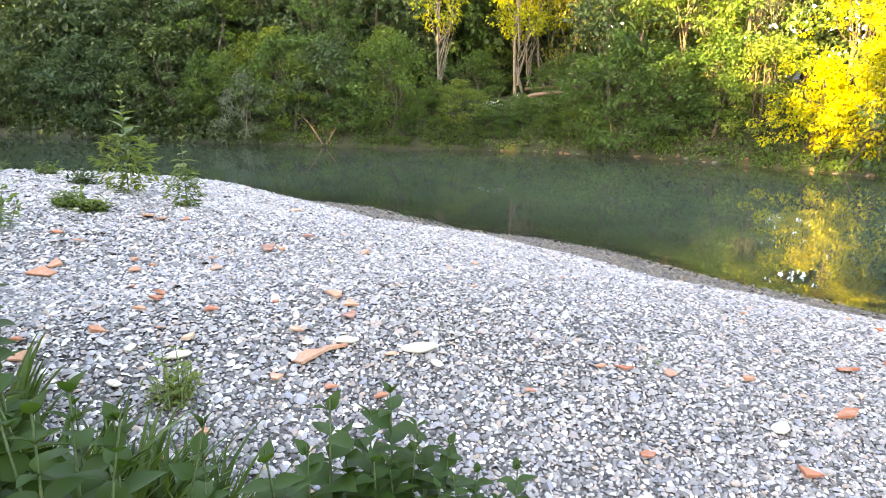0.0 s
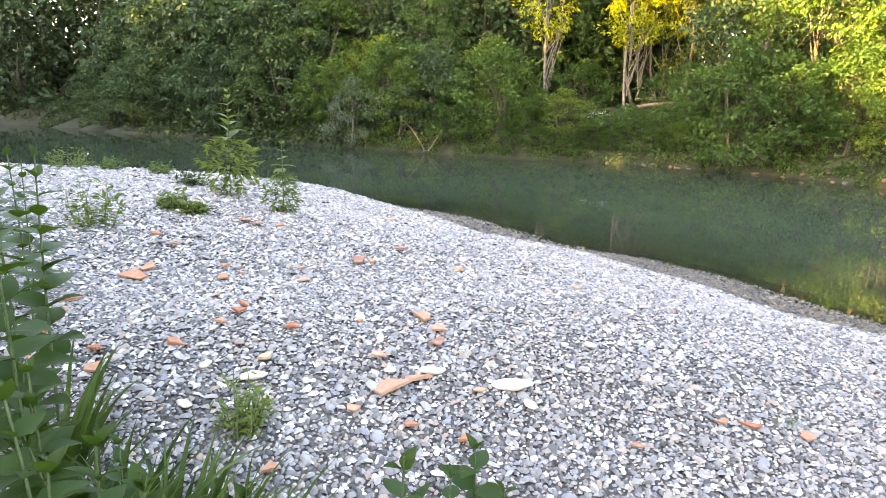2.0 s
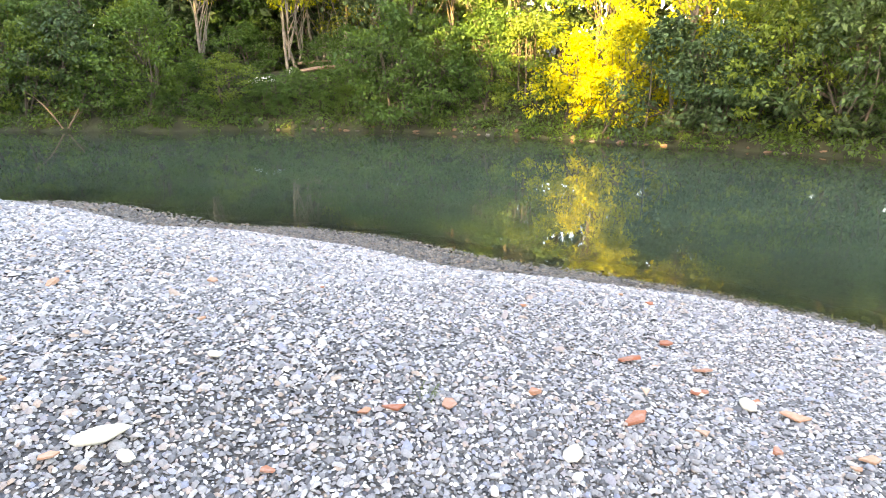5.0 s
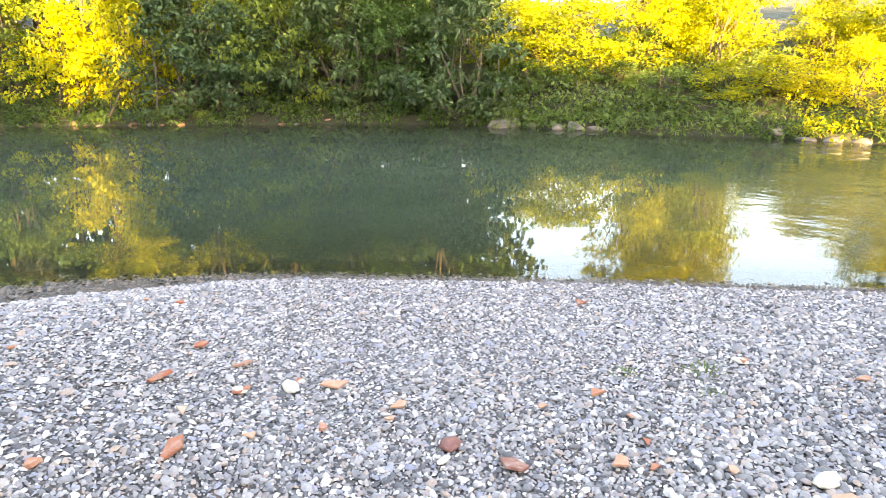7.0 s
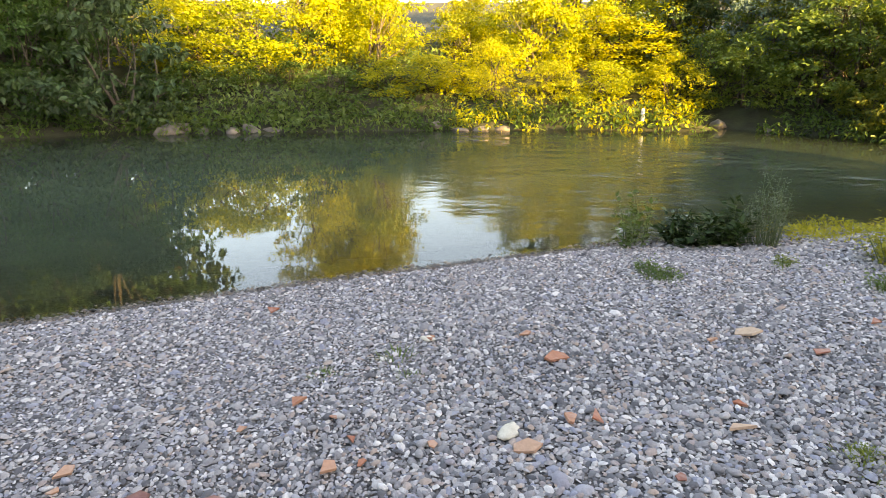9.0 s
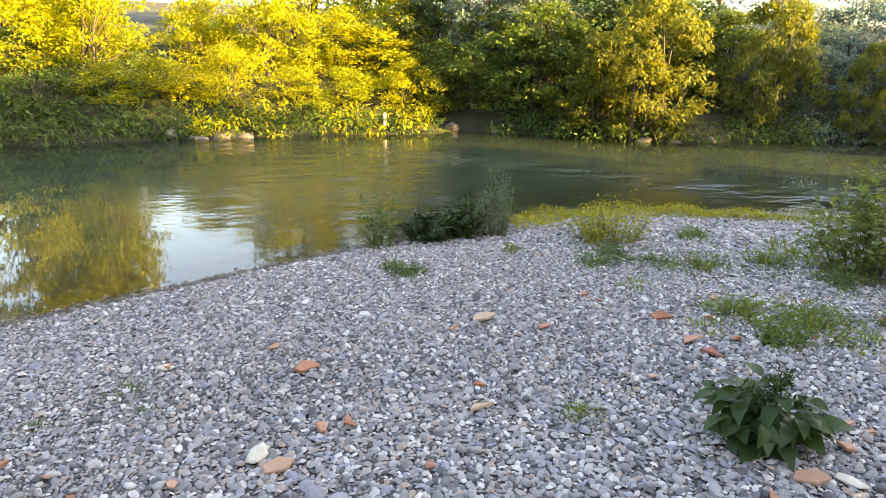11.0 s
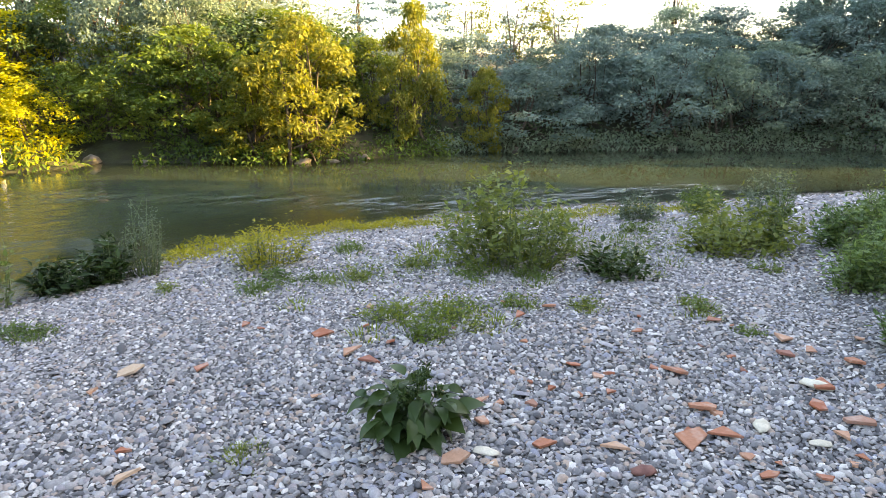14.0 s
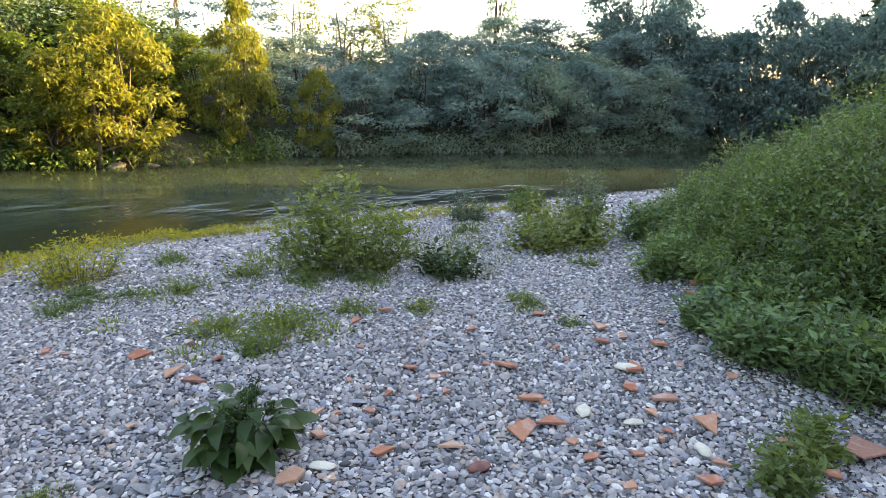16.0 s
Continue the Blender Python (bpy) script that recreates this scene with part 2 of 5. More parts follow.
# ---- terrain ----
NEAR_SHORE = [(-110, 26), (-60, 27), (-34, 21), (-20, 15.5), (-12, 13.4), (-7, 13.0), (-4.0, 12.9), (-2.4, 12.4), (-1.3, 11.7), (-0.5, 10.6), (0.3, 9.6), (1.3, 9.1),
              (2.2, 8.2), (3.0, 6.9), (3.7, 6.15), (4.35, 5.3), (5.05, 4.0), (5.6, 2.95), (6.1, 1.9), (6.6, 0.8), (7.1, -0.4),
              (7.45, -1.7), (7.9, -2.9), (7.7, -4.0), (7.3, -5.3), (6.9, -6.5), (6.2, -7.9), (5.2, -9.4), (4.3, -11.0), (3.0, -13.5), (0.5, -19), (0.5, -24), (1.5, -30), (5, -42), (12, -60), (20, -90)]
FAR_SHORE = [(-110, 36), (-84, 44), (-64, 50), (-50, 51), (-34, 45), (-22, 36.6), (-13.6, 32.6), (-7, 29.6), (-1.5, 27.0), (1.8, 26.5), (4.5, 25.3), (7.9, 22.5), (10.2, 19.3), (12.2, 16.0),
             (14.2, 12.7), (15.5, 10.0), (15.8, 7.0), (16.1, 4.5), (16.5, 1.8), (16.5, -0.6), (16.4, -2.6), (16.2, -3.9), (16.9, -4.4),
             (16.3, -5.4), (15.2, -6.4), (13.8, -7.9), (13.5, -9.4), (13.1, -11.9), (12.0, -14.0), (9.4, -17.4), (5.0, -22.5), (4.6, -26.0), (6.5, -33.0), (14, -56), (26, -96)]
BAR = NEAR_SHORE + [(-300, -90), (-300, 26)]
BEYOND = FAR_SHORE + [(60, -900), (900, -900), (900, 900), (-110, 900)]


def signed(poly, x, y):
    """Distance to the polygon's edge, positive inside."""
    x, y = np.asarray(x, float), np.asarray(y, float)
    best, inside = np.full(x.shape, 1e9), np.zeros(x.shape, bool)
    for (ax, ay), (bx, by) in zip(poly, poly[1:] + poly[:1]):
        dx, dy = bx - ax, by - ay
        u = np.clip(((x - ax) * dx + (y - ay) * dy) / (dx * dx + dy * dy), 0, 1)
        best = np.minimum(best, np.hypot(x - ax - u * dx, y - ay - u * dy))
        if ay != by:
            inside ^= ((ay > y) != (by > y)) & (x < ax + (y - ay) / (by - ay) * dx)
    return np.where(inside, best, -best)


def smooth(a, b, v):
    u = np.clip((v - a) / (b - a), 0, 1)
    return u * u * (3 - 2 * u)


def wave(x, y):
    return (np.sin(1.7 * x + 0.6 * y) * np.cos(1.1 * y - 0.5 * x + 1) + 0.5 * np.sin(3.9 * x - 2.7 * y + 2) * np.cos(3.1 * y + 1.3 * x)) / 1.5


def ground_z(x, y):
    x, y = np.asarray(x, float), np.asarray(y, float)
    d, f = signed(BAR, x, y), signed(BEYOND, x, y)
    up = smooth(1.0, 4.2, y - 0.6 * x)          # the bar is higher upstream
    slope, cap = 0.085 + 0.15 * up + 0.05 * smooth(4.5, 8.0, y - 0.6 * x), 0.34 + 0.74 * up + 0.25 * smooth(4.5, 8.0, y - 0.6 * x)
    shelf = 0.6 * smooth(4.5, 7.0, y) * smooth(-4.0, -2.0, x)  # wet shelf along the pool
    bar = cap * np.tanh(np.maximum(d - shelf, 0) * slope / cap * 1.05) + 0.06 * np.clip(d, 0, shelf)
    bar = bar - 0.03 * smooth(-2.5, -5.0, x) * smooth(4.5, 6.0, y)
    bar = bar + 0.018 * wave(x, y) * np.minimum(np.maximum(d, 0), 1)
    # overgrown bank behind the walker
    west = smooth(-1.8, -4.6, x + 0.3 * np.maximum(y - 1.5, 0)) * smooth(5.2, 2.6, y) * 1.0
    mound = 1.25 * smooth(4.0, 0.8, np.hypot((x + 1.7) / 1.1, (y + 7.2) / 1.3))
    bar = bar + np.maximum(west, mound * np.minimum(np.maximum(d, 0) / 2, 1))
    # unseen hillside added to the south-west, under the trees that block the sun
    hs, ht = 9.5 - 0.71 * x + 0.70 * y, 0.70 * x + 0.71 * y + 17.5
    bar = bar + (1.0 + 4.0 * smooth(18.5, 24, hs)) * smooth(7, 2, np.abs(ht)) * smooth(-2.5, 1, hs)
    far = (1.9 + 0.3 * smooth(19, 24, y)) * np.tanh(np.maximum(f, 0) * (0.26 + 0.25 * smooth(19, 24, y))) + 0.10 * np.maximum(f - 5, 0) * (f < 40) + 3.5 * (f >= 40) + 0.10 * wave(x * 0.8, y * 0.8) * np.minimum(np.maximum(f, 0), 1)
    bed = -np.minimum(np.minimum(-np.minimum(d, 0), -np.minimum(f, 0)) * 0.13, 1.3)
    return np.where(d > 0, bar, np.where(f > 0, far, bed))


# ---- mesh helpers ----
def mesh_of(name, verts, faces, mats, smooth_faces=False, index=None):
    """A mesh from vertex and face arrays (all faces with the same number of corners)."""
    verts, faces = np.asarray(verts, np.float32), np.asarray(faces, np.int32)
    me = bpy.data.meshes.new(name)
    n, k = faces.shape
    me.vertices.add(len(verts))
    me.vertices.foreach_set("co", verts.ravel())
    me.loops.add(n * k)
    me.loops.foreach_set("vertex_index", faces.ravel())
    me.polygons.add(n)
    me.polygons.foreach_set("loop_start", np.arange(0, n * k, k, dtype=np.int32))
    for m in mats:
        me.materials.append(m)
    if index is not None:
        me.polygons.foreach_set("material_index", np.asarray(index, np.int32))
    me.polygons.foreach_set("use_smooth", np.full(n, smooth_faces, bool))
    me.update(calc_edges=True)
    return me


def part(name, me, parent=None, label=""):
    ob = new(name, me)
    ob.parent = parent
    if label:
        ob["label"] = label
    return ob


def thing(name, where=(0, 0, 0), label="", category="", group="", kind=""):
    ob = new(name)
    ob.location = where
    ob.empty_display_size = 0.1
    return tagged(ob, label, category, group, kind)


def unit(v):
    return v / (np.linalg.norm(v, axis=-1, keepdims=True) + 1e-9)


def leaf_cloud(base, axis, normal, length, width, droop=0.15):
    """Folded four-cornered leaves; every argument one row a leaf."""
    axis = unit(axis)
    normal = unit(normal - axis * np.sum(normal * axis, 1, keepdims=True))
    side = np.cross(axis, normal)
    length, width = np.asarray(length)[:, None], np.asarray(width)[:, None]
    mid = base + axis * length * 0.42 - normal * width * 0.10
    tip = base + axis * length - normal * length * droop
    v = np.stack([base, mid + side * width * 0.5 + normal * width * 0.16, tip, mid - side * width * 0.5 + normal * width * 0.16], 1)
    return v.reshape(-1, 3), np.arange(4 * len(base)).reshape(-1, 4)


def long_leaf(base, axis, normal, length, width, droop=0.35, rows=4, waist=0.4):
    """Curved lance leaves of several segments, with a crease along the middle."""
    axis = unit(axis)
    normal = unit(normal - axis * np.sum(normal * axis, 1, keepdims=True))
    side = np.cross(axis, normal)
    n = len(base)
    length, width = np.asarray(length)[:, None], np.asarray(width)[:, None]
    v = []
    for i in range(rows + 1):
        u = i / rows
        w = max(0.05, math.sin(math.pi * min(1, u ** waist * 0.97 + 0.02))) if i < rows else 0.03
        c = base + axis * length * (u - 0.25 * droop * u * u) - np.array((0, 0, 1.0)) * length * droop * u * u
        v += [c + side * width * 0.5 * w + normal * width * 0.12 * w, c, c - side * width * 0.5 * w + normal * width * 0.12 * w]
    v = np.stack(v, 1)
    f = []
    for i in range(rows):
        a = 3 * i
        f += [(a, a + 1, a + 4, a + 3), (a + 1, a + 2, a + 5, a + 4)]
    f = np.array(f)[None] + (np.arange(n) * 3 * (rows + 1))[:, None, None]
    return v.reshape(-1, 3), f.reshape(-1, 4)


def tube(points, radii, sides=6):
    """A tapered tube along points, open at its ends."""
    points = np.asarray(points, float)
    t = unit(np.gradient(points, axis=0))
    ref = np.where(np.abs(t[:, 2:3]) > 0.9, np.array([[1.0, 0, 0]]), np.array([[0, 0, 1.0]]))
    a = unit(np.cross(t, ref))
    b = np.cross(t, a)
    ang = np.linspace(0, 2 * math.pi, sides, endpoint=False)
    v = points[:, None] + np.asarray(radii)[:, None, None] * (np.cos(ang)[None, :, None] * a[:, None] + np.sin(ang)[None, :, None] * b[:, None])
    f = []
    for i in range(len(points) - 1):
        for j in range(sides):
            k = (j + 1) % sides
            f.append((i * sides + j, i * sides + k, (i + 1) * sides + k, (i + 1) * sides + j))
    return v.reshape(-1, 3), np.array(f)


def joined(pieces):
    vs, fs, n = [], [], 0
    for v, f in pieces:
        vs.append(v)
        fs.append(np.asarray(f) + n)
        n += len(v)
    return np.concatenate(vs), np.concatenate(fs)


def limb(rng, start, end, r0, r1, bend=0.12, steps=5):
    start, end = np.asarray(start, float), np.asarray(end, float)
    u = np.linspace(0, 1, steps)[:, None]
    p = start + (end - start) * u
    p += np.sin(math.pi * u) * rng.normal(0, bend, 3) * np.linalg.norm(end - start)
    return tube(p, r0 + (r1 - r0) * u[:, 0], 6 if r0 > 0.05 else 4)


# ---- ground and water ----
def axis_lines(lo, hi, step, end):
    inner = np.arange(lo, hi + step / 2, step)
    grow, out = step, []
    x = hi
    while x < end:
        grow *= 1.16
        x += min(grow, 60)
        out.append(x)
    left, x, grow = [], lo, step
    while x > -end:
        grow *= 1.16
        x -= min(grow, 60)
        left.append(x)
    return np.concatenate([left[::-1], inner, out])


def sheet(name, xs, ys, zs, mats, index=None, smooth_faces=True):
    gx, gy = np.meshgrid(xs, ys)
    z = zs(gx, gy)
    v = np.stack([gx, gy, z], -1).reshape(-1, 3)
    nx, ny = len(xs), len(ys)
    q = np.arange(nx * ny).reshape(ny, nx)
    f = np.stack([q[:-1, :-1], q[:-1, 1:], q[1:, 1:], q[1:, :-1]], -1).reshape(-1, 4)
    c = v[f].mean(1)
    return mesh_of(name, v, f, mats, smooth_faces, index(c) if index else None), v


def cover(c):
    d, f = signed(BAR, c[:, 0], c[:, 1]), signed(BEYOND, c[:, 0], c[:, 1])
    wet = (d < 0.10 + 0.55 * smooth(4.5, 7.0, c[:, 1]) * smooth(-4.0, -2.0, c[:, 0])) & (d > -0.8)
    outside = np.maximum.reduce([-9 - c[:, 0], c[:, 0] - 18, -13 - c[:, 1], c[:, 1] - 26, 0 * d])
    soil = (f > -0.5 - 0.12 * outside) | (outside > 6) | (signed(THICKET, c[:, 0], c[:, 1]) > 0.12) | (signed(WEST_BANK, c[:, 0], c[:, 1]) > 0)
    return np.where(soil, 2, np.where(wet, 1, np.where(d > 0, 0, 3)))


THICKET = [(1.85, -5.35), (1.55, -4.9), (1.15, -4.15), (0.8, -3.75), (0.4, -3.3), (0.1, -2.7), (-0.5, -2.2), (-1.6, -1.6), (-6, -1.6), (-6, -13), (1.2, -12.5), (2.5, -9.0), (2.55, -7.4), (2.25, -6.3)]
WEST_BANK = [(-1.7, 0.4), (-1.9, 1.3), (-2.3, 2.2), (-3.0, 3.2), (-3.8, 4.2), (-7.5, 5.5), (-40, 8), (-40, -30), (-6, -13), (-6, -1.6), (-1.6, -1.6)]


XS, YS = axis_lines(-9, 18, 0.24, 700), axis_lines(-13, 26, 0.24, 700)
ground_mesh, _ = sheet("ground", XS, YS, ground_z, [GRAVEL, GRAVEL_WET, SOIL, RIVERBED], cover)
ground = tagged(part("ground", ground_mesh), "pale grey river gravel bar with overgrown earth banks", "ground", kind="structure")

WX, WY = axis_lines(-6, 17, 0.4, 90), axis_lines(-14, 24, 0.4, 90)
water_mesh, wv = sheet("water", WX, WY, lambda x, y: 0 * x, [WATER])
depth_values = np.clip(-ground_z(wv[:, 0], wv[:, 1]), 0, 1)
a = water_mesh.attributes.new("depth", "FLOAT", "POINT")
a.data.foreach_set("value", depth_values.astype(np.float32))
CURRENT = [(15.0, 1.0), (13.4, -1.6), (12.2, -3.3), (10.9, -4.3), (9.4, -5.4), (7.9, -6.6), (7.0, -8.6), (5.6, -11.5)]
away = np.full(len(wv), 99.0)
for (ax, ay), (bx, by) in zip(CURRENT, CURRENT[1:]):
    u = np.clip(((wv[:, 0] - ax) * (bx - ax) + (wv[:, 1] - ay) * (by - ay)) / ((bx - ax) ** 2 + (by - ay) ** 2), 0, 1)
    away = np.minimum(away, np.hypot(wv[:, 0] - ax - u * (bx - ax), wv[:, 1] - ay - u * (by - ay)))
flow_values = np.maximum(smooth(1.3, 0.15, away), 0.45 * smooth(4.6, 0.8, np.hypot((wv[:, 0] - 11.0) / 1.1, (wv[:, 1] + 2.2) / 1.2)))
a = water_mesh.attributes.new("flow", "FLOAT", "POINT")
a.data.foreach_set("value", flow_values.astype(np.float32))
water = tagged(part("water", water_mesh), "calm green river water with reflections and faint ripples", "water", kind="structure")


# ---- trees ----
def crown_leaves(rng, blobs, per_blob, leaf, aspect, outward=0.75, hang=0.3, flat=0.62):
    """Leaves on many small clumps; blobs: rows of x, y, z, radius."""
    n = len(blobs) * per_blob
    which = np.repeat(np.arange(len(blobs)), per_blob)
    u = unit(rng.normal(0, 1, (n, 3)))
    r = blobs[which, 3] * rng.uniform(0.35, 1.0, n) ** 0.6
    base = blobs[which, :3] + u * r[:, None] * np.array((1.0, 1.0, flat))
    axis = outward * u + rng.normal(0, 0.55, (n, 3)) + np.array((0, 0, -hang))
    normal = u * 0.5 + np.array((0, 0, 0.9)) + rng.normal(0, 0.45, (n, 3))
    length = leaf * rng.uniform(0.65, 1.25, n)
    return leaf_cloud(base, axis, normal, length, length * aspect)


def crown_blobs(rng, height, radius, low, count, blob, top_power=1.0):
    """Clump centres through an uneven crown."""
    lobes = [(rng.uniform(0, 2 * math.pi), rng.uniform(low, height * 0.95), rng.uniform(0.25, 0.55)) for _ in range(9)]
    out = []
    while len(out) < count:
        u = rng.uniform(0, 1)
        z = low + (height - low) * u
        shape = math.sin(math.pi * min(1, (u * 0.82 + 0.16) ** top_power)) ** 0.6
        ang = rng.uniform(0, 2 * math.pi)
        bulge = 0.72
        for la, lz, lw in lobes:
            bulge += lw * math.exp(-((math.cos(ang - la) - 1) * 2.2) ** 2 - ((z - lz) / (0.22 * height)) ** 2)
        rr = radius * shape * min(bulge, 1.3) * math.sqrt(rng.uniform(0.12, 1))
        out.append((rr * math.cos(ang), rr * math.sin(ang), z, blob * rng.uniform(0.6, 1.3)))
    return np.array(out)


def build_tree(name, seed, height, radius, low, leaf, aspect, leaf_mat, bark_mat, count=85, per=62, blob=0.42, stems=1, hang=0.3, top_power=1.0, stout=0.022, flat=0.62):
    rng = np.random.default_rng(seed)
    blobs = crown_blobs(rng, height, radius, low, count, blob, top_power)
    pieces = []
    for s in range(stems):
        foot = np.array((rng.normal(0, 0.12 * stems), rng.normal(0, 0.12 * stems), -0.4)) if stems > 1 else np.array((0, 0, -0.4))
        tip = np.array((rng.normal(0, 0.22 * radius), rng.normal(0, 0.22 * radius), height * rng.uniform(0.64, 0.80)))
        r0 = stout * height / math.sqrt(stems) + 0.02
        pieces.append(limb(rng, foot, tip, r0, 0.012, 0.05, 9))
        for b in blobs[rng.choice(len(blobs), 9 // stems + 2, replace=False)]:
            u = np.clip((b[2] - 0.25 * height) / height, 0.08, 0.85)
            pieces.append(limb(rng, foot + (tip - foot) * u, b[:3], r0 * (1 - u) * 0.45 + 0.006, 0.005, 0.1, 5))
    v, f = joined(pieces)
    trunk = mesh_of("trunk", v, f, [bark_mat], True)
    v, f = crown_leaves(rng, blobs, per, leaf, aspect, hang=hang, flat=flat)
    crown = mesh_of("crown", v, f, [leaf_mat])
    return trunk, crown


TREES = {}


def tree_kind(key, *args, variants=3, **kw):
    TREES[key] = [build_tree(key, 100 * len(TREES) + i, *args, **kw) for i in range(variants)]


tree_kind("maple", 7.5, 2.4, 0.6, 0.215, 0.66, LEAF_MAPLE, BARK, count=100, per=38, blob=0.52, flat=0.38)
tree_kind("lime", 6.0, 2.1, 0.1, 0.135, 0.6, LEAF_SUN_TONE, BARK, count=120, per=58, blob=0.42, flat=0.62)
tree_kind("willow", 6.5, 2.1, 0.5, 0.235, 0.28, LEAF_WILLOW, BARK_PALE, count=110, per=38, blob=0.48, stems=3, hang=0.6)
tree_kind("shrub", 2.4, 1.5, 0.05, 0.19, 0.58, LEAF_MAPLE, BARK, count=60, per=26, blob=0.32, stems=4)
tree_kind("deep", 9.0, 2.6, 0.8, 0.32, 0.62, LEAF_DARK, BARK, count=115, per=32, blob=0.62)
tree_kind("poplar", 10.0, 1.1, 0.3, 0.19, 0.6, LEAF_HAZE_BLUE, BARK, count=110, per=42, blob=0.40, top_power=0.8)
tree_kind("bush", 4.2, 2.1, 0.0, 0.185, 0.6, LEAF_MAPLE, BARK, count=95, per=42, blob=0.44, stems=4, top_power=0.75, flat=0.42)
tree_kind("willow_bush", 4.0, 2.0, 0.0, 0.215, 0.28, LEAF_WILLOW, BARK_PALE, count=105, per=38, blob=0.42, stems=5, hang=0.5, top_power=0.75)
tree_kind("backwood", 9.0, 2.7, 0.6, 0.48, 0.64, LEAF_WOOD, BARK, count=95, per=16, blob=0.70)
tree_kind("sun_screen", 9.0, 2.6, 0.3, 0.62, 0.7, LEAF_WOOD, BARK, count=110, per=13, blob=0.62, variants=2)
tree_kind("golden", 3.5, 1.45, 0.0, 0.13, 0.58, LEAF_SUN_GOLD, BARK, count=100, per=84, blob=0.29, stems=4, top_power=0.8, variants=2)
tree_kind("sunny_bush", 4.2, 2.1, 0.0, 0.19, 0.6, LEAF_SUN_TONE, BARK, count=115, per=36, blob=0.40, stems=4, top_power=0.75)
tree_kind("slender", 8.0, 1.1, 2.8, 0.17, 0.55, LEAF_SUN_TONE, BARK_PALE, count=70, per=34, blob=0.36, variants=2, stout=0.008)
tree_kind("sunny_low", 4.2, 2.1, 0.0, 0.165, 0.6, LEAF_SUN_TONE, BARK, count=85, per=62, blob=0.50, stems=3, top_power=0.75)
tree_kind("hazy_willow", 6.5, 2.1, 0.5, 0.165, 0.55, LEAF_HAZE_SILVER, BARK, count=100, per=62, blob=0.52, stems=3, hang=0.4, flat=0.5)
tree_kind("hazy_willow_bush", 4.0, 2.0, 0.0, 0.155, 0.55, LEAF_HAZE_SILVER, BARK, count=90, per=66, blob=0.48, stems=5, hang=0.35, top_power=0.75, flat=0.55)
tree_kind("hazy_wood", 9.0, 2.6, 0.8, 0.20, 0.62, LEAF_HAZE_BLUE, BARK, count=130, per=80, blob=0.64, flat=0.5)
tree_kind("hazy_bush", 4.2, 2.1, 0.0, 0.165, 0.55, LEAF_HAZE_BLUE, BARK, count=90, per=58, blob=0.48, stems=4, top_power=0.75, flat=0.5)
tree_kind("fresh_bush", 4.2, 2.1, 0.0, 0.165, 0.6, LEAF_FRESH, BARK, count=90, per=48, blob=0.46, stems=4, top_power=0.75, flat=0.42)
tree_kind("shade_bush", 4.2, 2.1, 0.0, 0.21, 0.6, LEAF_SHADE_TONE, BARK, count=85, per=42, blob=0.48, stems=4, top_power=0.75, flat=0.4)
tree_kind("shade_tree", 7.5, 2.4, 0.6, 0.24, 0.64, LEAF_SHADE_TONE, BARK, count=90, per=40, blob=0.58, flat=0.36)
tree_kind("airy", 6.0, 1.35, 1.4, 0.13, 0.5, LEAF_SUN_GOLD, BARK_PALE, count=58, per=44, blob=0.40, stems=2, stout=0.012)
tree_kind("spindly", 8.0, 0.8, 3.2, 0.13, 0.5, LEAF_HAZE_BLUE, BARK, count=34, per=26, blob=0.32, variants=2, stout=0.008)
KIND_WORDS = {
    "hazy_bush": ("shrub", "rounded bush with haze put into its blue-green leaves"),
    "fresh_bush": ("shrub", "fresh green leafy bush at the water's edge"),
    "shade_bush": ("shrub", "dark leafy bush over the water with deep shade put into its colour"),
    "shade_tree": ("tree", "broadleaf tree with layered sprays of leaves, shade in their dark colour"),
    "airy": ("tree", "thin-crowned tree with sunlight put into its pale leaf colour"),
    "spindly": ("tree", "slim nearly bare tree above the far woods"),
    "hazy_willow": ("tree", "willow with several pale stems and haze in its silvery grey-green colour"),
    "hazy_willow_bush": ("shrub", "rounded willow bush at the waterline with haze in its silver-green colour"),
    "hazy_wood": ("tree", "tall broadleaf tree with haze put into its blue-green leaves"),
    "sunny_low": ("shrub", "low leafy bush with evening sun put into its yellow-green colour"),
    "slender": ("tree", "slender tree with a bare pale trunk"),
    "sunny_bush": ("shrub", "leafy bush with evening sun put into its yellow-green colour"),
    "backwood": ("tree", "tall dark broadleaf tree of the wooded bank"),
    "sun_screen": ("tree", "tall dark unseen tree added to block the low sun"),
    "golden": ("tree", "round broadleaf tree with evening sun put into its golden leaves"),
    "bush": ("shrub", "tall leafy bush hanging over the water"),
    "willow_bush": ("shrub", "rounded grey-green willow bush at the waterline"),
    "maple": ("tree", "broadleaf riverbank tree with dense green foliage"),
    "lime": ("tree", "broadleaf tree leaning over the bank, sunlight in its light green colour"),
    "willow": ("tree", "grey-green willow with several pale stems"),
    "shrub": ("shrub", "low dense green shrub at the water's edge"),
    "deep": ("tree", "tall dark broadleaf tree of the wooded bank"),
    "poplar": ("tree", "tall narrow dark tree above the far woods"),
}
tree_rng = np.random.default_rng(7)


